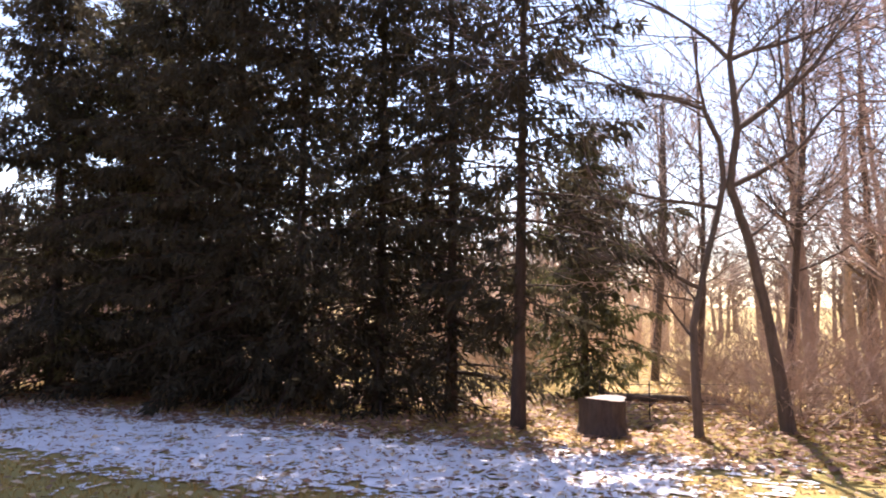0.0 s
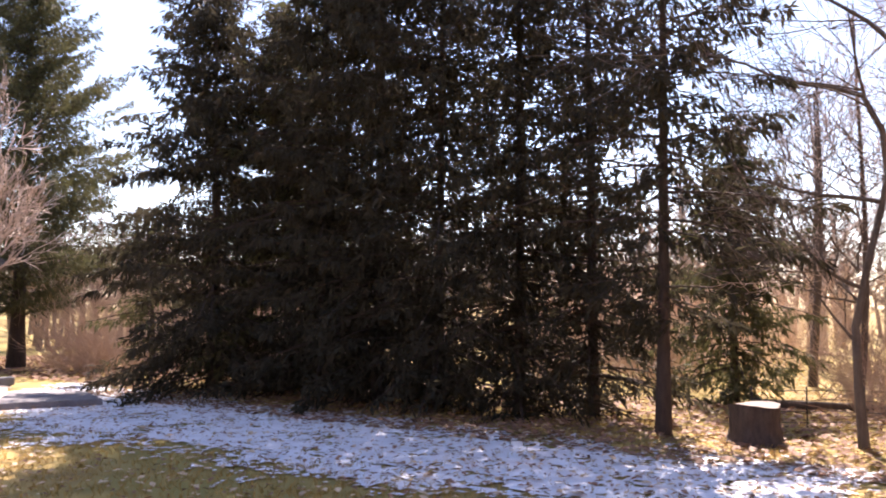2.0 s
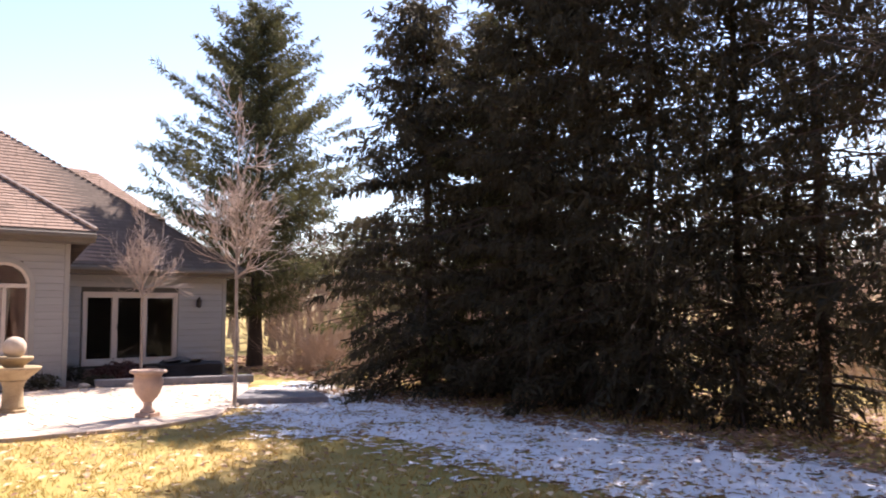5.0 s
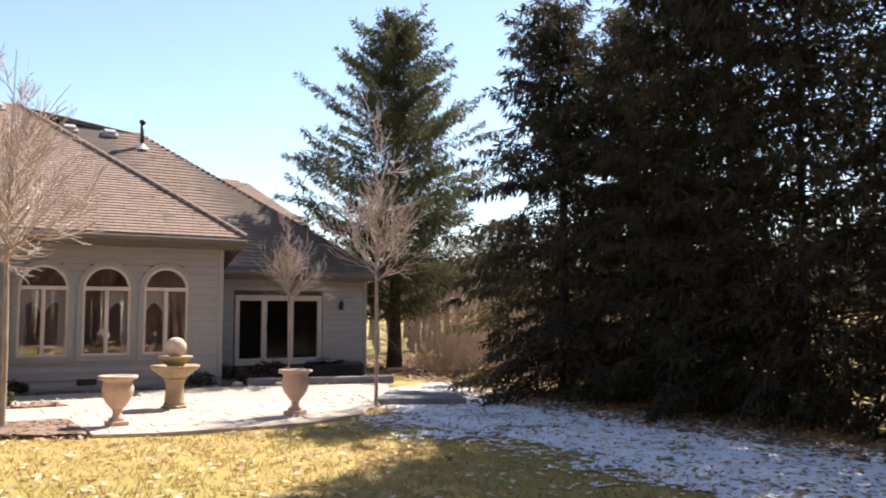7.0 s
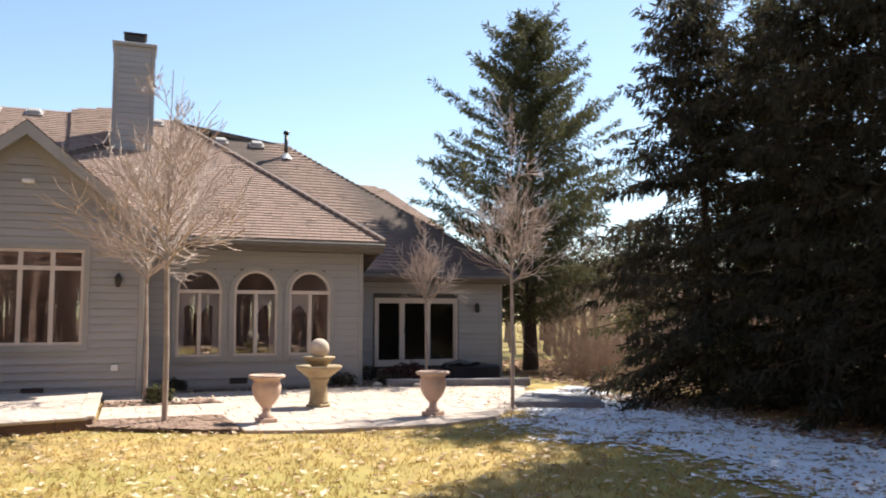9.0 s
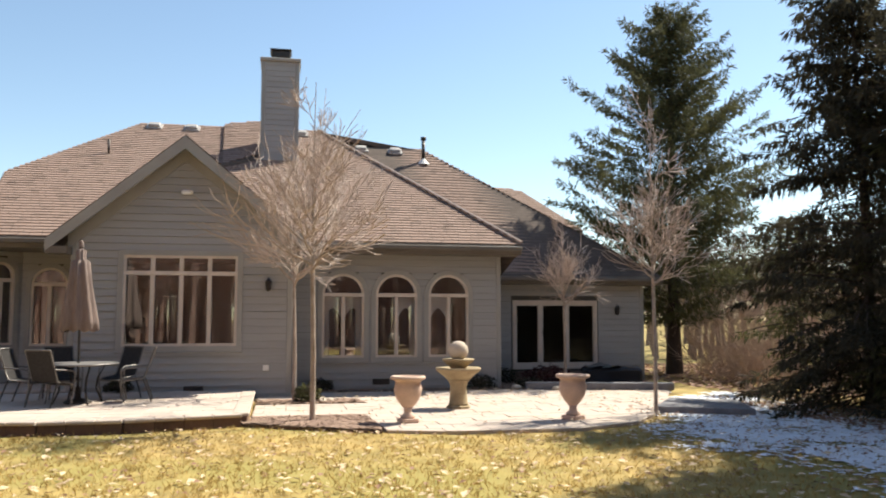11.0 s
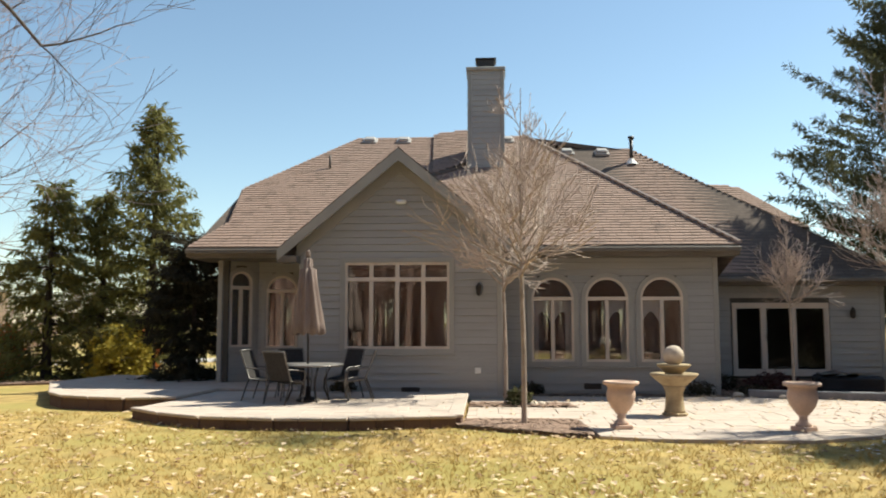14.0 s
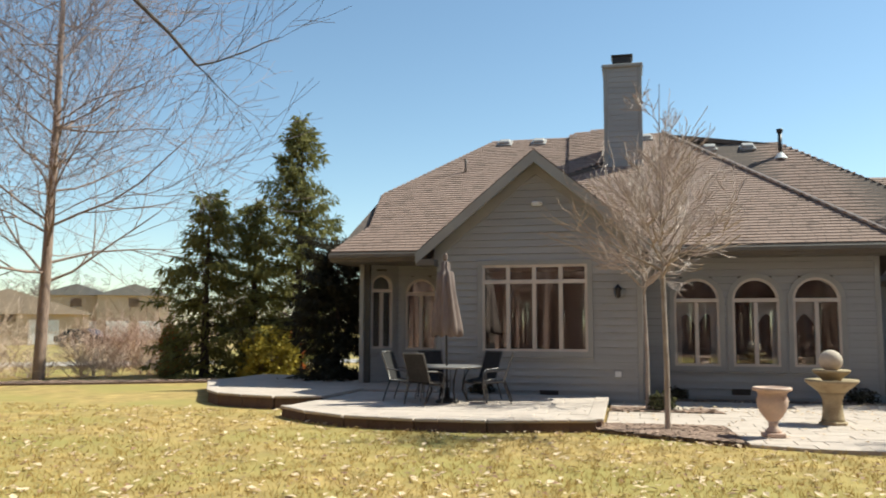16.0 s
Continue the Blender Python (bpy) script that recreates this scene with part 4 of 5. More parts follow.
def vase_tree(u, v, fork, height, radius, seed, count, label, trunk=0.05, z0=0.045, bark=None):
    """A young ornamental tree: slim trunk, steep limbs that fan out from one fork, a thin plume on top."""
    rng = random.Random(seed)
    e = thing("young_tree", Matrix.Translation(loc(u, v, z0)), label, "young tree", "bare young trees round the patio")
    top = Vector((rng.uniform(-0.05, 0.05), rng.uniform(-0.05, 0.05), fork))
    path = [((0, 0, 0), trunk * 1.15), ((0.01, 0.0, fork * 0.4), trunk), (tuple(top), trunk * 0.8), ((top.x, top.y, fork + 0.5), trunk * 0.5), ((top.x * 2, top.y, height * 0.8), 0.012), ((top.x * 2 + 0.05, top.y, height * 1.06), 0.006)]
    limbs = []
    for k in range(count):
        a = k * 2.4 + rng.uniform(-0.3, 0.3)
        s = (k + 0.5) / count
        out = rng.uniform(1.1, 1.5) - 0.7 * s
        d = (math.cos(a) * out, math.sin(a) * out, 0.55 + 0.6 * s)
        p = (top.x, top.y, fork - 0.15 + (height - fork) * 0.36 * s)
        limbs.append((p, d, (height - fork) * rng.uniform(0.29, 0.43) * (1 - 0.2 * s) * radius, 0.026 - 0.010 * s))
    for k in range(3):
        s = 0.55 + 0.16 * k
        limbs.append(((top.x * 2, top.y, fork + (height - fork) * s), (math.cos(k * 2.4) * 0.5, math.sin(k * 2.4) * 0.5, 1.0), (height - fork) * 0.14, 0.008))
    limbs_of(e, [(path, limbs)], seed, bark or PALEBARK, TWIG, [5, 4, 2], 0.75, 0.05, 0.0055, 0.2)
    return e


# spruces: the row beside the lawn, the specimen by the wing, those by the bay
spruce((-16.5, 21.8, 0), 12.0, 5.0, 1.5, 11, "tall spruce with open upturned boughs behind the house wing", 1.7, LIT_PINE, 0.22, leaf=0.95, taper=0.7, lift=0.5, skirt=0.4, per=(5, 7))
ROW = ((-7.9, 16.6, 9.0, 3.5, 0.3), (-6.4, 17.2, 8.6, 2.4, 0.5), (-5.0, 15.5, 11.6, 2.8, 0.3), (-3.7, 14.8, 11.2, 2.4, 0.25), (-2.5, 14.3, 11.6, 2.3, 0.25), (-1.1, 14.0, 11.0, 2.1, 0.25), (0.1, 13.7, 11.0, 1.9, 0.35))
THICK = (1.1, 0.9, 0.95, 0.75, 0.66, 0.55, 0.5)
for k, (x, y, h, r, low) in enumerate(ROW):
    spruce((x, y, 0), h, r, low, 20 + k, "dense dark spruce in a row with low drooping boughs", THICK[k], LIT_PINE if k == 1 else None, trunk_r=0.12 if k < 4 else 0.085, skirt=0.85, taper=0.5, per=(6, 8), leaf=1.05)
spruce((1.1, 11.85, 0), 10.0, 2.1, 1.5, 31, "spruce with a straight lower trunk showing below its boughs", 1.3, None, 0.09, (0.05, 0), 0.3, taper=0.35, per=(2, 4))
spruce((2.75, 16.2, 0), 5.3, 2.1, 0.4, 32, "small thin spruce at the woods edge", 1.1, LIT_PINE, 0.08, skirt=0.7)
spruce((-11.0, 19.6, 0), 4.2, 1.6, 0.9, 33, "low open conifer beside the snow", 0.5, LIT_PINE, 0.07, skirt=0.6)
spruce((-29.0, -1.6, 0), 6.4, 2.3, 0.2, 34, "broad sunlit spruce by the lawn edge", 0.8, SUNLIT_PINE, 0.15, skirt=0.8, group="spruces by the bay", leaf=1.4, taper=0.6)
spruce((-28.4, 1.45, 0), 8.9, 2.4, 0.8, 35, "tall sunlit spruce by the bay", 0.8, SUNLIT_PINE, 0.17, skirt=0.6, group="spruces by the bay", leaf=1.4, lift=0.25)
spruce((-29.6, -0.1, 0), 6.3, 2.0, 0.3, 36, "spruce between two others by the lawn edge", 0.8, SUNLIT_PINE, 0.15, skirt=0.8, group="spruces by the bay", leaf=1.4)
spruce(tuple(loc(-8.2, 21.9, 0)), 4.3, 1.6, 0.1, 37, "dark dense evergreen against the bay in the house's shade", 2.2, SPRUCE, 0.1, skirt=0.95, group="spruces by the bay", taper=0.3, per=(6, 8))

# young trees round the patio
vase_tree(0.52, 14.15, 2.65, 5.5, 0.98, 41, 19, "bare young tree with a fan of pale limbs in mulch", 0.043)
vase_tree(0.26, 17.5, 2.5, 5.0, 0.95, 42, 14, "bare young tree with pale limbs near the wall", 0.04)
vase_tree(7.1, 20.0, 2.2, 4.2, 0.85, 43, 15, "small bare tree in front of the french door", 0.038)
vase_tree(6.76, 14.15, 2.5, 5.6, 0.62, 44, 15, "slender bare tree at the end of the patio", 0.035, 0.0)

# bare woods on the right
e = thing("bare_tree", Matrix.Translation((3.44, 11.1, 0)), "bare tree with two crossing trunks and wide crooked limbs", "bare tree")
A = [((0, 0, 0), 0.09), ((-0.04, 0, 0.75), 0.07), ((-0.05, 0, 1.5), 0.064), ((0.12, 0, 2.3), 0.056), ((0.33, 0, 3.1), 0.052), ((0.40, 0, 3.45), 0.05), ((0.36, 0, 4.0), 0.05), ((0.15, 0.05, 4.5), 0.04)]
Bp = [((1.35, 0.35, 0), 0.14), ((1.22, 0.3, 0.8), 0.105), ((1.02, 0.2, 1.7), 0.09), ((0.75, 0.1, 2.7), 0.078), ((0.50, 0.05, 3.4), 0.07), ((0.62, 0.05, 4.2), 0.06), ((0.55, 0.1, 5.2), 0.048), ((0.75, 0.1, 6.6), 0.035)]
la = [((0.05, 0, 2.0), (-0.8, -0.2, 0.5), 1.5, 0.032), ((0.33, 0, 3.1), (-0.95, 0.2, 0.35), 1.9, 0.034), ((0.15, 0.05, 4.5), (-0.85, 0, 0.35), 1.9, 0.034), ((0.36, 0, 4.0), (-0.6, -0.3, 0.75), 1.7, 0.03), ((-0.04, 0, 1.3), (-0.5, 0.4, 0.6), 1.2, 0.022)]
lb = [((0.50, 0.05, 3.4), (0.9, 0.1, 0.45), 2.3, 0.045), ((0.62, 0.05, 4.2), (0.9, -0.2, 0.4), 2.4, 0.05), ((0.55, 0.1, 5.2), (0.8, 0.2, 0.5), 2.2, 0.04), ((0.55, 0.1, 5.2), (-0.7, 0.1, 0.7), 2.0, 0.035), ((0.62, 0.1, 5.8), (0.6, -0.4, 0.7), 1.9, 0.028), ((0.6, 0.1, 5.5), (-0.3, -0.6, 0.8), 1.8, 0.026), ((0.7, 0.1, 6.2), (-0.6, 0.3, 0.7), 1.7, 0.026), ((0.6, 0.05, 4.6), (0.5, 0.6, 0.6), 1.8, 0.028), ((0.75, 0.1, 6.4), (0.3, 0.2, 0.9), 1.8, 0.03), ((0.75, 0.1, 2.7), (0.8, 0.4, 0.5), 1.4, 0.025)]
A, Bp = ([(p, r * 0.82) for p, r in q] for q in (A, Bp))
limbs_of(e, [(A, la), (Bp, lb)], 51, GREYBARK, GREYBARK, [7, 5, 4], 0.95, 0.03, 0.005)


def woods_tree(x, y, h, r, seed, label, bark=None, lean=0.0, first=0.35, twig=None, kids=(5, 4), group="bare woodland trees", limbs_n=13, rise=(0.3, 1.0), stout=0.35):
    rng = random.Random(seed)
    e = thing("bare_tree", Matrix.Translation((x, y, 0)), label, "bare tree", group)
    path = [((lean * h * s + 0.12 * math.sin(seed + 4 * s), 0.1 * math.cos(seed * 2 + 3 * s), h * s), r * (1 - 0.85 * s) + 0.008) for s in (0, 0.12, 0.3, 0.5, 0.7, 0.85, 1.0)]
    limbs = []
    for k in range(limbs_n):
        s = rng.uniform(first, 0.97)
        a = rng.uniform(0, 6.3)
        limbs.append(((lean * h * s, 0, h * s), (math.cos(a), math.sin(a), rng.uniform(*rise)), h * rng.uniform(0.15, 0.32) * (1.2 - 0.6 * s), r * stout * (1.1 - s) + 0.006))
    limbs_of(e, [(path, limbs)], seed, bark or GREYBARK, twig or bark or GREYBARK, list(kids), 0.9, 0.05, 0.006 if h < 14 else 0.008)
    return e


woods_tree(6.4, 14.6, 7.2, 0.12, 52, "pale slim bare tree behind the brush", PALEBARK)
for k, (x, y, h, r) in enumerate(((5.7, 13.4, 7.4, 0.07), (7.2, 12.6, 7.8, 0.08), (4.5, 14.8, 6.6, 0.06), (8.4, 15.4, 8.0, 0.08))):
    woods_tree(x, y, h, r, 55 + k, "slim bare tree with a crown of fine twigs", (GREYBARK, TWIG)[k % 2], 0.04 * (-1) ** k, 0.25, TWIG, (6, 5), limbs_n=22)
for k, (x, y, h, r) in enumerate(((8.2, 13.2, 7.0, 0.10), (7.6, 17.5, 7.5, 0.12), (5.1, 19.5, 7.0, 0.1), (4.6, 23.5, 6.5, 0.12), (9.5, 18.5, 8.0, 0.13), (3.4, 27.0, 7.0, 0.12), (10.2, 14.8, 7.5, 0.11), (11.5, 23, 9.0, 0.14), (7.0, 27, 8.5, 0.14), (2.2, 31, 8.0, 0.14), (-3.0, 26, 8.5, 0.14), (-7, 27, 8.5, 0.14), (-0.5, 22, 7.5, 0.12), (-10, 29, 9, 0.14), (14, 19, 9, 0.14), (9, 33, 10, 0.16))):
    woods_tree(x, y, h, r, 60 + k, "thin bare woodland tree", (GREYBARK, PALEBARK)[k % 2], 0.03 * (-1) ** k, 0.3)
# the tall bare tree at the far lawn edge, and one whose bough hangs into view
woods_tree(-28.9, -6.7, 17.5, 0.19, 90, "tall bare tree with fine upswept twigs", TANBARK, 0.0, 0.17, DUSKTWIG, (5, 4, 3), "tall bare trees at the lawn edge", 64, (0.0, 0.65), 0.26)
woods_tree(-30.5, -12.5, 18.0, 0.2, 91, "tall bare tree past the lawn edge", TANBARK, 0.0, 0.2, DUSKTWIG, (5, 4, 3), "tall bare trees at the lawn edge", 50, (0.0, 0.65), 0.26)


e = thing("bare_tree", Matrix.Translation((-13.6, -5.6, 0)), "large bare tree whose long bough reaches over the lawn", "bare tree")
limbs_of(e, [([((0, 0, 0), 0.3), ((0.1, 0.1, 4), 0.24), ((0, 0.2, 8), 0.2), ((0.2, 0.3, 12), 0.1)], []),
             ([((0, 0.2, 8.2), 0.09), ((-0.1, 1.8, 8.1), 0.06), ((-0.25, 3.5, 7.15), 0.035), ((-0.3, 4.1, 6.6), 0.03), ((-0.36, 4.55, 6.1), 0.024)],
              [((-0.36, 4.55, 6.1), (0, 1, 0.25), 1.5, 0.02), ((-0.36, 4.55, 6.1), (0, 0.8, -0.6), 0.9, 0.014), ((-0.3, 4.1, 6.6), (0, 0.6, 0.5), 0.8, 0.012), ((-0.25, 3.5, 7.15), (0.1, 0.8, 0.3), 1.2, 0.014)])],
         92, GREYBARK, GREYBARK, [5, 3], 0.8, 0.02, 0.005)


def brush(name, spots, seed, label, mat, category="brush", stems=26, size=1.6):
    """Thickets of thin crossing stems."""
    rng = random.Random(seed)
    tv, tf, vv, ff = [], [], [], []
    for x, y, s in spots:
        for k in range(stems):
            a = rng.uniform(0, 6.3)
            d = Vector((math.cos(a) * 0.7, math.sin(a) * 0.7, rng.uniform(0.5, 1.3))).normalized()
            p = Vector((x + rng.uniform(-0.5, 0.5) * s, y + rng.uniform(-0.5, 0.5) * s, 0))
            grow(vv, ff, tv, tf, rng, p, d, s * size * rng.uniform(0.5, 1.0) * 0.6, 0.011, 0, 0.9, 0.02, 3, [4, 3], 0.004)
    return tagged(from_lists(name, tv + vv, tf + [tuple(i + len(tv) for i in f) for f in ff], mat), label, category, kind="stuff")


rng = random.Random(7)
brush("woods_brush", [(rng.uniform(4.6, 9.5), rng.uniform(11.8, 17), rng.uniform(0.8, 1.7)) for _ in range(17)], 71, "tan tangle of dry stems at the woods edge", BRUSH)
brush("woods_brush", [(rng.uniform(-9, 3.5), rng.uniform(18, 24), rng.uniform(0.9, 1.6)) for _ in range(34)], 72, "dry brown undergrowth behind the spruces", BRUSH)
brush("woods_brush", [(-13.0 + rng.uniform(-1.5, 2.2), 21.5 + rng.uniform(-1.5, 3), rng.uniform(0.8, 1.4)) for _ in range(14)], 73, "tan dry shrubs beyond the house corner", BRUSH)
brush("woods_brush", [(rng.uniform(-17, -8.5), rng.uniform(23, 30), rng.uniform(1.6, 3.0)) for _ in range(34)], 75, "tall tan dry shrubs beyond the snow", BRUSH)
brush("woods_brush", [(rng.uniform(-1, 8), rng.uniform(24, 34), rng.uniform(1.6, 3.0)) for _ in range(30)], 76, "tall dry brush across the field", LIT_TANBRUSH)
brush("lawn_edge_brush", [(-31.6 + rng.uniform(-2, 2), -9.3 + rng.uniform(-2.2, 1.6), rng.uniform(1.5, 2.2)) for _ in range(6)], 74, "tall bare tan shrubs along the far lawn edge", LIT_TANBRUSH)
brush("lawn_edge_brush", [(-36.5 + rng.uniform(-2, 2), -4.6 + rng.uniform(-2.2, 2.0), rng.uniform(1.3, 1.9)) for _ in range(12)], 77, "bare rosy shrubs in front of the far houses", LIT_REDWOOD)
brush("lawn_edge_brush", [(-30.5 + rng.uniform(-1, 1), -5.0 + rng.uniform(-5, 2.6), rng.uniform(0.6, 1.0)) for _ in range(10)], 78, "low bare tan shrubs along the far lawn edge", LIT_TANBRUSH)


def leaf_shrub(place, r, h, seed, mat, label, name="shrub", count=2600, leaf=0.09):
    rng = random.Random(seed)
    e = thing(name, Matrix.Translation(place), label, "shrub")
    tv, tf, vv, ff = [], [], [], []
    for k in range(9):
        a = rng.uniform(0, 6.3)
        grow(vv, ff, tv, tf, rng, Vector((0, 0, 0)), Vector((math.cos(a) * 0.6, math.sin(a) * 0.6, 1)).normalized(), h * 0.7, 0.014, 0, 0.8, 0.02, 3, [3, 3], 0.004)
    from_lists("twigwork", tv + vv, tf + [tuple(i + len(tv) for i in f) for f in ff], GREYBARK, e)
    lv, lf = [], []
    while len(lf) < count:
        p = Vector((rng.uniform(-1, 1), rng.uniform(-1, 1), rng.uniform(0, 1)))
        d = math.hypot(p.x, p.y)
        if d > 1 or noise.noise(p * 3 + Vector((seed, 0, 0))) < -0.08 or p.z > 1.05 - 0.5 * d * d:
            continue
        q = Vector((p.x * r, p.y * r, p.z * h + 0.04))
        a = Vector((rng.uniform(-1, 1), rng.uniform(-1, 1), rng.uniform(-0.4, 1))).normalized() * leaf * rng.uniform(0.6, 1.3)
        b = a.cross(Vector((rng.uniform(-1, 1), rng.uniform(-1, 1), rng.uniform(-1, 1)))).normalized() * leaf * 0.4
        i = len(lv)
        lv += [tuple(q), tuple(q + a * 0.5 + b), tuple(q + a), tuple(q + a * 0.5 - b)]
        lf.append((i, i + 1, i + 2, i + 3))
    from_lists("leaves", lv, lf, mat, e)
    return e


leaf_shrub((-27.6, 0.45, 0), 1.0, 1.7, 81, GOLD, "yellow-leaved shrub in full sun", leaf=0.14)
leaf_shrub((-31.5, 1.1, 0), 0.9, 1.5, 82, RUST, "orange-leaved shrub beyond the conifers", leaf=0.13)
leaf_shrub((-30.3, -2.85, 0), 0.45, 1.7, 83, RUST, "rust-coloured shrub between the conifers", leaf=0.13)
leaf_shrub(tuple(loc(6.9, 20.9, 0.03)), 0.7, 0.45, 84, material("dark_red_leaves", (0.09, 0.03, 0.025), 0.7, (0.04, 0.015, 0.012), 4, 30, 0), "dark red low shrub below the french door", leaf=0.07, count=1500)
leaf_shrub(tuple(loc(0.55, 17.35, 0.04)), 0.28, 0.3, 85, LIT_PINE, "small green plant at the foot of a young tree", leaf=0.09, count=300)

for k, (u, v, r, h) in enumerate(((0.9, 20.0, 0.35, 0.25), (4.9, 20.0, 0.4, 0.3), (6.1, 19.95, 0.4, 0.22), (5.9, 21.6, 0.45, 0.35), (-3.4, 18.55, 0.3, 0.2))):
    leaf_shrub(tuple(loc(u, v, 0.03 if u > 0 else 0.2)), r, h, 300 + k, SPRUCE, "low dark evergreen clump against the house wall", leaf=0.06, count=500)
for k, (u, v, r) in enumerate(((0.78, 17.3, 0.13), (1.0, 17.45, 0.09), (5.7, 19.7, 0.12), (6.6, 19.2, 0.10))):
    bm = bmesh.new()
    bmesh.ops.create_icosphere(bm, subdivisions=2, radius=r)
    for q in bm.verts:
        q.co = q.co * (1 + 0.5 * noise.noise(q.co * 6 + Vector((k * 3.0, 0, 0))))
        q.co.z *= 0.6
    rock = part("garden_stone", bm, BALL, None, "", True)
    rock.matrix_world = Matrix.Translation(loc(u, v, 0.04 + r * 0.35))
    tagged(rock, "rounded grey garden stone in the mulch", "stone", "garden stones")
verts, faces = [], []
tube(verts, faces, [(Vector((3.0, 15.3, 0.07)), 0.085), (Vector((4.0, 15.05, 0.08)), 0.075), (Vector((5.2, 14.9, 0.06)), 0.055)], 10)
faces += [tuple(range(10))[::-1], tuple(range(20, 30))]
tagged(from_lists("fallen_log", verts, faces, GREYBARK, None, "", True), "grey fallen log lying at the field edge", "log")


def wire_fence(x0, x1, y, count):
    """Thin stakes with three sagging wires at the field's edge."""
    e = thing("wire_fence", Matrix.Translation((x0, y, 0)), "low wire fence on thin stakes at the field edge", "fence")
    for k in range(count):
        rod("stake", ((x1 - x0) * k / (count - 1), 0.05 * (k % 2), 0), ((x1 - x0) * k / (count - 1), 0.05 * (k % 2), 0.62), 0.012, METAL, e, 5)
    for z in (0.12, 0.28, 0.44, 0.58):
        bent("wire", [((x1 - x0) * k / 24, 0.03, z - 0.02 * math.sin(math.pi * (k % 6) / 6)) for k in range(25)], 0.004, METAL, e, 4)


wire_fence(2.4, 7.0, 12.6, 7)

# ---- far things ----
def far_house(place, turn, w, d, h, label, roof=None):
    e = thing("far_house", Matrix.Translation(place) @ Matrix.Rotation(radians(turn), 4, "Z"), label, "house", "houses beyond the lawn")
    part("body", boxed(-w / 2, w / 2, -d / 2, d / 2, 0, h), TANWALL, e)
    bm = wallprism([(-w / 2 - 0.4, h), (w / 2 + 0.4, h), (0, h + w * 0.17)], -d / 2 - 0.4, d / 2 + 0.4)
    part("roof", bm, roof or GREYROOF, e)
    for k in (-1, 1):
        part("garage_door", boxed(k * w * 0.22 - 1.2, k * w * 0.22 + 1.2, -d / 2 - 0.06, -d / 2 + 0.02, 0.05, 2.2, 0.02), WHITE, e)
    part("window", boxed(-0.6, 0.6, -d / 2 - 0.05, -d / 2 + 0.02, h * 0.75, h * 0.75 + 1.0), GLASS, e)
    return e


far_house((-82.3, -22.0, 0), 103, 13, 10, 2.7, "tan house with pale garage doors", material("tan_far_roof", (0.46, 0.35, 0.27), 0.9, (0.34, 0.26, 0.2), 1.0, 20.0, 0.2))
far_house((-106, -14.5, 0), 98, 8, 10, 5.2, "grey-roofed two-storey house far off")
far_house((-107, -21.0, 0), 98, 8, 10, 5.2, "grey-roofed two-storey house far off")
car = thing("parked_car", Matrix.Translation((-70, -13.2, 0)) @ Matrix.Rotation(radians(70), 4, "Z"), "dark car parked by the far house", "car")
bm = wallprism([(-2.1, 0.35), (2.1, 0.35), (2.15, 0.8), (1.2, 0.95), (0.7, 1.45), (-1.0, 1.45), (-1.7, 0.95), (-2.15, 0.85)], -0.85, 0.85)
bmesh.ops.bevel(bm, geom=bm.edges, offset=0.06, segments=2, affect="EDGES")
part("body", bm, CARPAINT, car)
for x in (-1.3, 1.3):
    for y in (-0.8, 0.8):
        w = part("wheel", lathe([(0.2, -0.1), (0.32, -0.1), (0.33, 0.0), (0.32, 0.1), (0.2, 0.1)], 18), METAL, car)
        w.matrix_basis = Matrix.Translation((x, y, 0.33)) @ Matrix.Rotation(radians(90), 4, "X")
wallslab = part("far_road", boxed(-2.0, 2.0, -40, 40, 0.0, 0.02), material("pale_road", (0.42, 0.38, 0.34), 0.9, (0.35, 0.31, 0.28), 1, 20, 0.1))
wallslab.matrix_world = Matrix.Translation((-40, -8, 0)) @ Matrix.Rotation(radians(4), 4, "Z")
tagged(wallslab, "pale road beyond the lawn edge", "road", kind="structure")


def woods_ring(name, a0, a1, r0, r1, count, h0, h1, seed, label, mat=None, strokes=34):
    """Far bare woods: upright stems with crowns of fine strokes."""
    rng = random.Random(seed)
    verts, faces = [], []
    for k in range(count):
        a, r, h = radians(rng.uniform(a0, a1)), rng.uniform(r0, r1), rng.uniform(h0, h1)
        x, y = -math.sin(a) * r, math.cos(a) * r
        tube(verts, faces, [(Vector((x, y, 0)), 0.16), (Vector((x + rng.uniform(-0.4, 0.4), y, h * 0.45)), 0.08), (Vector((x + rng.uniform(-0.8, 0.8), y, h * 0.75)), 0.015)], 3)
        for j in range(strokes):
            s = rng.uniform(0.15, 0.98) ** 0.8
            b = rng.uniform(0, 6.3)
            L = h * 0.42 * (1.1 - s)
            p = Vector((x, y, h * s))
            q = p + Vector((math.cos(b) * L, math.sin(b) * L, L * rng.uniform(0.2, 1.1)))
            tube(verts, faces, [(p, 0.035), (p.lerp(q, 0.5) + Vector((0, 0, 0.15)), 0.022), (q, 0.008)], 3)
            for _ in range(2):
                m = p.lerp(q, rng.uniform(0.3, 0.9))
                tube(verts, faces, [(m, 0.025), (m + Vector((rng.uniform(-1, 1), rng.uniform(-1, 1), rng.uniform(-0.2, 1))) * L * 0.5, 0.008)], 3)
    tagged(from_lists(name, verts, faces, mat or FARWOOD), label, "woods", kind="stuff")


woods_ring("far_woods", -40, 39, 36, 70, 320, 4.5, 8, 101, "far bare woods across the field")
woods_ring("far_woods", 82, 125, 110, 170, 190, 5, 11, 102, "far bare woods behind the houses")
woods_ring("far_woods", 125, 322, 14, 46, 760, 9, 15, 103, "bare woods on the other side of the lawn", LIT_REDWOOD)
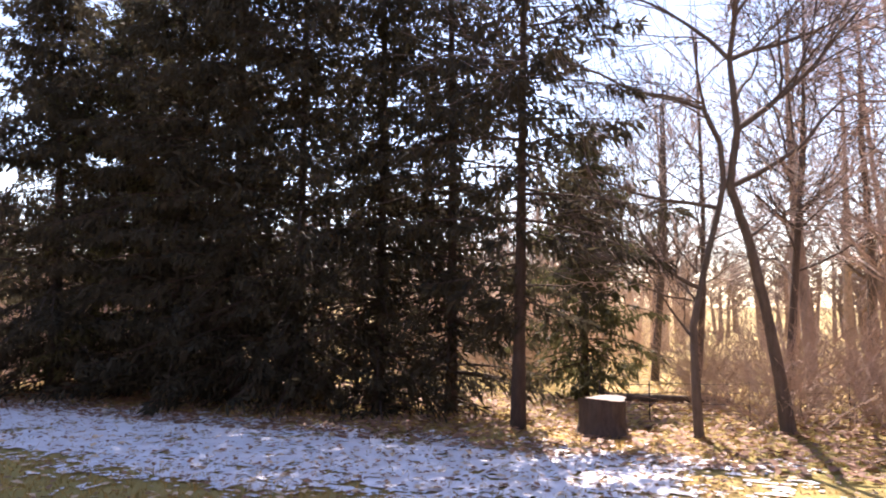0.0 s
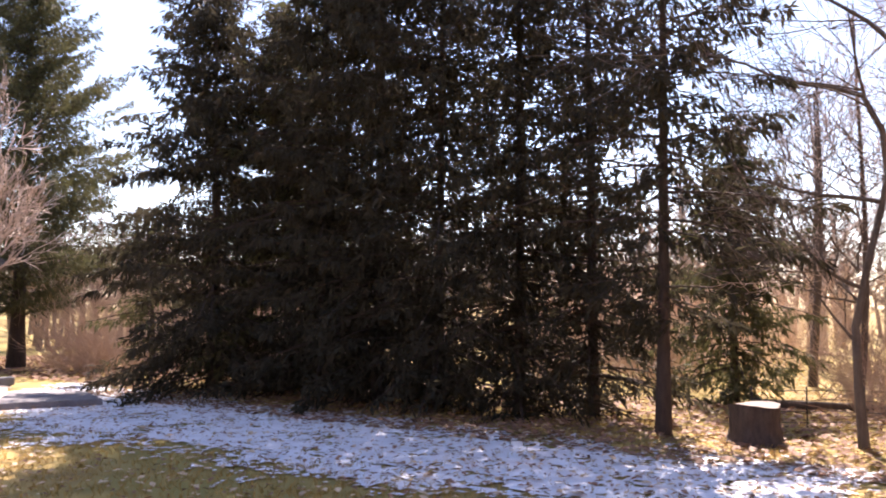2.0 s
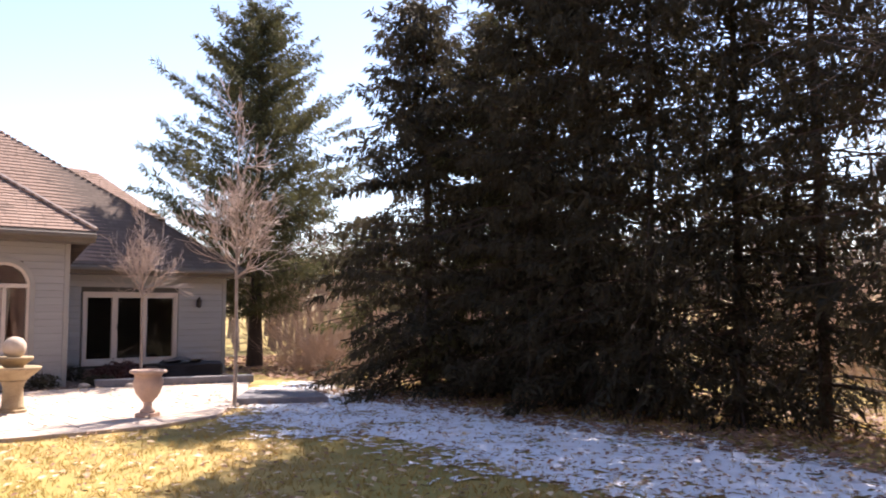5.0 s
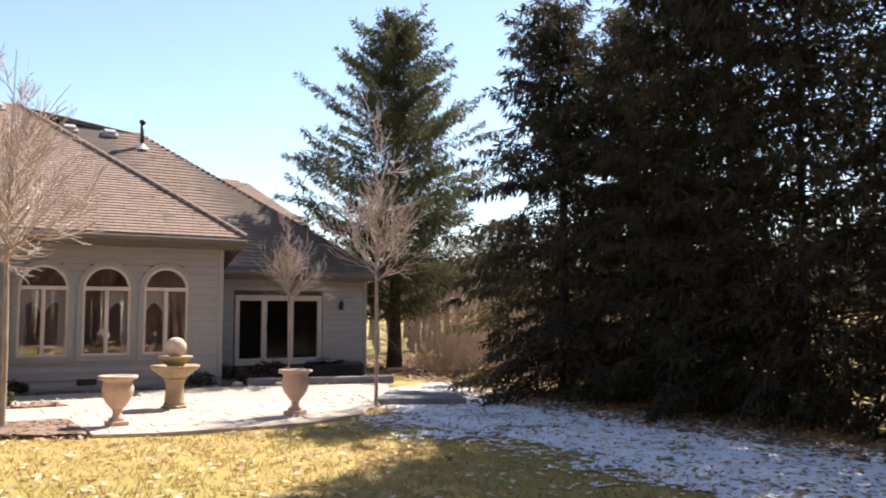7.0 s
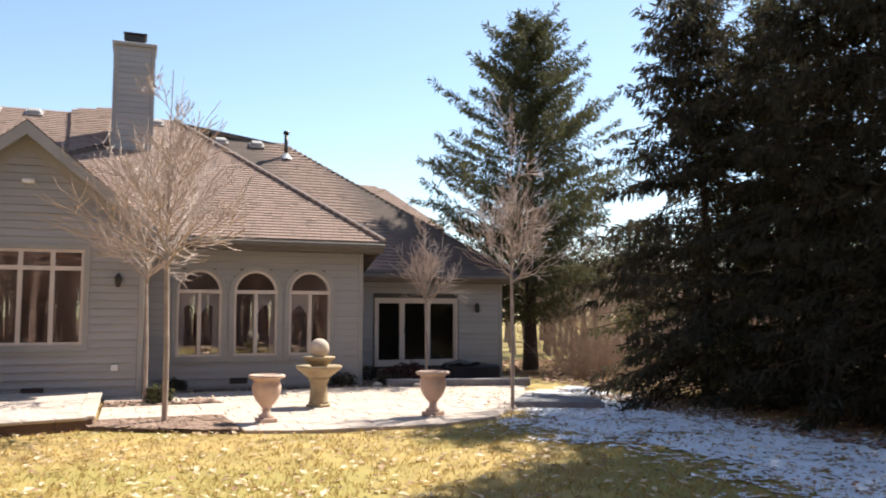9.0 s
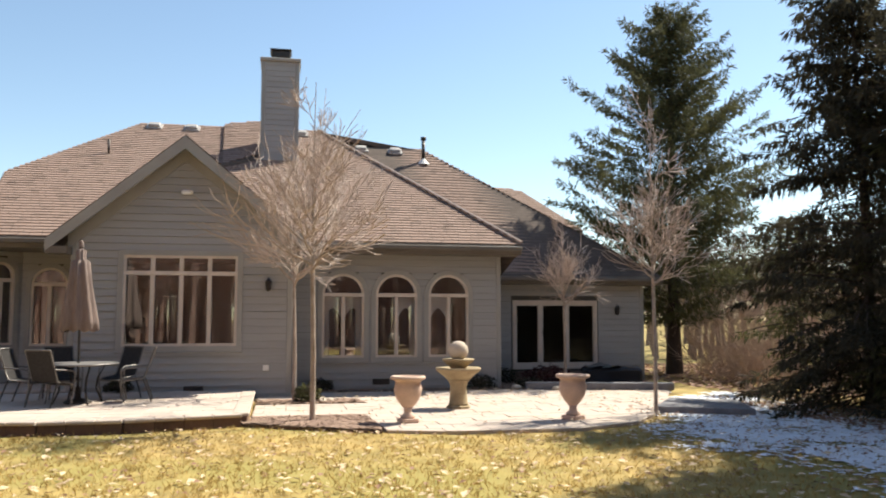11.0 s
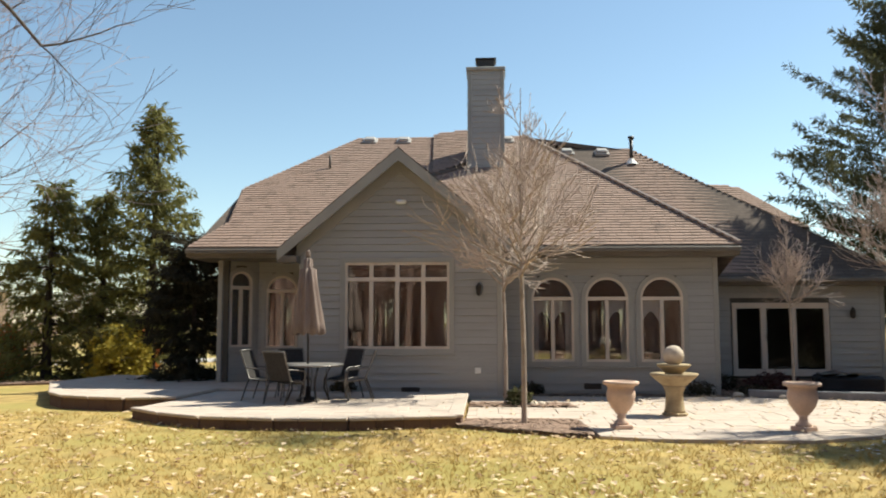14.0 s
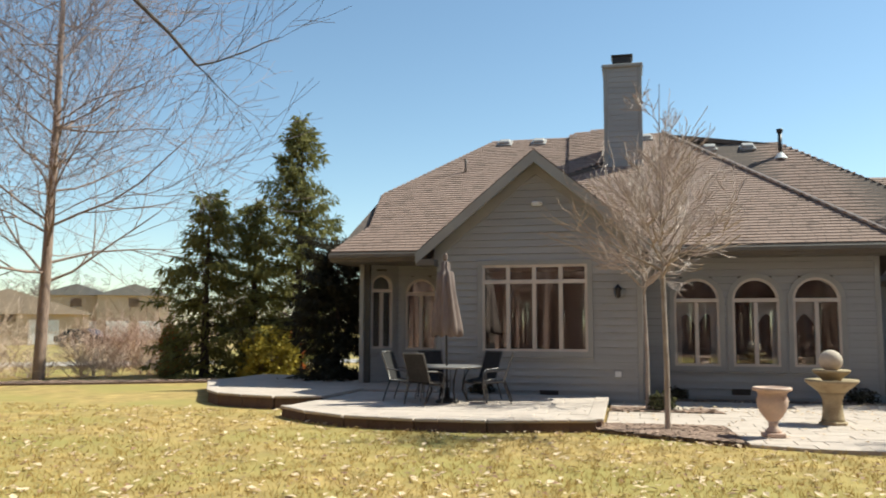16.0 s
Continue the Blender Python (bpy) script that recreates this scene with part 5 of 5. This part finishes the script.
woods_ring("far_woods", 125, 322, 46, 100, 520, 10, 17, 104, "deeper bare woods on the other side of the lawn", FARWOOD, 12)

floor = []
for k in range(25):
    a = radians(122 + 202 * k / 24)
    floor.append((-math.sin(a) * 8, math.cos(a) * 8))
for k in range(25):
    a = radians(324 - 202 * k / 24)
    floor.append((-math.sin(a) * 400, math.cos(a) * 400))
me = bpy.data.meshes.new("woods_floor")
me.from_pydata([(x, y, 0.004) for x, y in floor], [], [(k, k + 1, 48 - k, 49 - k) for k in range(24)])
tagged(link("woods_floor", me, material("woods_floor_leaves", (0.30, 0.19, 0.13), 0.95, (0.13, 0.08, 0.055), 1.2, 22.0, 0.6)), "brown leaf-covered floor of the bare woods", "ground", kind="structure")

# ---- loose cover: snow, leaves, grass ----
def snow():
    """Thin broken snow lying in the shade of the spruces."""
    step = 0.05
    verts, faces, index = [], [], {}

    def key(i, j):
        if (i, j) not in index:
            u, v = i * step, j * step
            h = noise.noise(Vector((u * 1.1, v * 1.1, 3.0))) * 0.5 + noise.noise(Vector((u * 6, v * 6, 8.0))) * 0.5
            p = loc(u, v, 0.012 + 0.02 * max(0, h))
            index[(i, j)] = len(verts)
            verts.append(tuple(p))
        return index[(i, j)]

    for i in range(int(4.9 / step), int(11.8 / step)):
        for j in range(int(0.2 / step), int(18.5 / step)):
            u, v = i * step, j * step
            left = 6.2 if v < 9 else 6.2 - (v - 9) * 0.28 if v < 12 else 5.4 + (v - 12) * 0.66
            left += max(0, 3.2 - v) * 0.7
            right = 10.2 + 0.05 * (v - 8)
            edge = min(u - left, right - u, (v - 0.8) * 0.8, (18.3 - v))
            f = noise.noise(Vector((u * 1.3, v * 1.3, 0))) * 0.55 + noise.noise(Vector((u * 4.3, v * 4.3, 5))) * 0.45 + noise.noise(Vector((u * 9, v * 9, 9))) * 0.55 + noise.noise(Vector((u * 17, v * 17, 2))) * 0.4
            if f + min(edge, 1.0) * 0.55 > 0.17:
                faces.append((key(i, j), key(i + 1, j), key(i + 1, j + 1), key(i, j + 1)))
    tagged(from_lists("snow_patch", verts, faces, SNOW, None, "", True), "thin broken old snow in the spruces' shade", "snow", kind="stuff")


snow()


def scatter(name, count, region, seed, mat, label, category, size, z=0.015):
    """Fallen leaves: small curled four-sided blades lying on the ground."""
    rng = random.Random(seed)
    verts, faces = [], []
    while len(faces) < count:
        u, v = region(rng)
        p = loc(u, v, z + rng.random() * 0.025)
        a = rng.uniform(0, 6.3)
        L = rng.uniform(*size)
        x, y = Vector((math.cos(a), math.sin(a), rng.uniform(-0.35, 0.35))), Vector((-math.sin(a), math.cos(a), rng.uniform(-0.35, 0.35)))
        b = len(verts)
        verts += [tuple(p - x * L), tuple(p - y * L * 0.6 + Vector((0, 0, 0.01))), tuple(p + x * L), tuple(p + y * L * 0.6 + Vector((0, 0, 0.01)))]
        faces.append((b, b + 1, b + 2, b + 3))
    tagged(from_lists(name, verts, faces, mat), label, category, kind="stuff")


def on_lawn(u, v):
    return not (inside(DECK, u, v) or inside(PATIO, u, v) or inside(UPPER, u, v) or (v > 18.6 and -10.4 < u < 10.4))


def lawn_spot(rng):
    while True:
        d, a = 3.5 + 26 * rng.random() ** 1.6, radians(rng.uniform(-30, 110))
        p = HOUSE.inverted() @ Vector((-math.sin(a) * d, math.cos(a) * d, 0))
        if on_lawn(p.x, p.y) and p.y < 16:
            return p.x, p.y


def litter_spot(rng):
    return rng.uniform(9.2, 15.5), rng.uniform(-2.5, 16)


def patio_spot(rng):
    while True:
        u, v = rng.uniform(-6, 9.5), rng.uniform(13, 19.5)
        if inside(PATIO, u, v) and rng.random() < (0.25 + 0.75 * (v > 17)):
            return u, v


scatter("fallen_leaves", 6500, lawn_spot, 201, LEAF, "pale curled dead leaves scattered on the lawn", "leaves", (0.025, 0.07))
scatter("leaf_litter", 9000, litter_spot, 202, LITTER, "deep brown leaf litter under the trees", "leaves", (0.04, 0.09))
scatter("leaf_litter", 6000, lambda r: (r.uniform(10.6, 18.0), r.uniform(16.0, 30.0)), 206, LITTER, "brown leaf litter beyond the house corner", "leaves", (0.05, 0.12))
scatter("fallen_leaves", 420, patio_spot, 203, LEAF, "dead leaves blown over the patio", "leaves", (0.03, 0.055), 0.06)


scatter("fallen_leaves", 5000, lawn_spot, 205, LITTER, "brown dead leaves pressed into the lawn", "leaves", (0.02, 0.055))


def snow_spot(rng):
    return rng.uniform(6.0, 10.2), rng.uniform(1, 17)


scatter("fallen_leaves", 1500, snow_spot, 204, LITTER, "brown leaves lying on the old snow", "leaves", (0.02, 0.05), 0.035)


def grass(count, seed):
    """Short tufts, thickest near the camera."""
    rng = random.Random(seed)
    verts, faces = [], []
    while len(faces) < count:
        u, v = lawn_spot(rng)
        p = loc(u, v, -0.005)
        if 6.6 < u < 10 and rng.random() < 0.75:
            continue
        for _ in range(3):
            h, a = rng.uniform(0.03, 0.085), rng.uniform(0, 6.3)
            o = Vector((rng.uniform(-0.05, 0.05), rng.uniform(-0.05, 0.05), 0))
            w = Vector((math.cos(a), math.sin(a), 0)) * rng.uniform(0.004, 0.009)
            t = Vector((rng.uniform(-1, 1), rng.uniform(-1, 1), 0)) * h * 0.8 + Vector((0, 0, h))
            b = len(verts)
            verts += [tuple(p + o - w), tuple(p + o + w), tuple(p + o + t)]
            faces.append((b, b + 1, b + 2))
    tagged(from_lists("grass", verts, faces, BLADE), "short straw-coloured and green grass blades", "grass", kind="stuff")


grass(120000, 211)
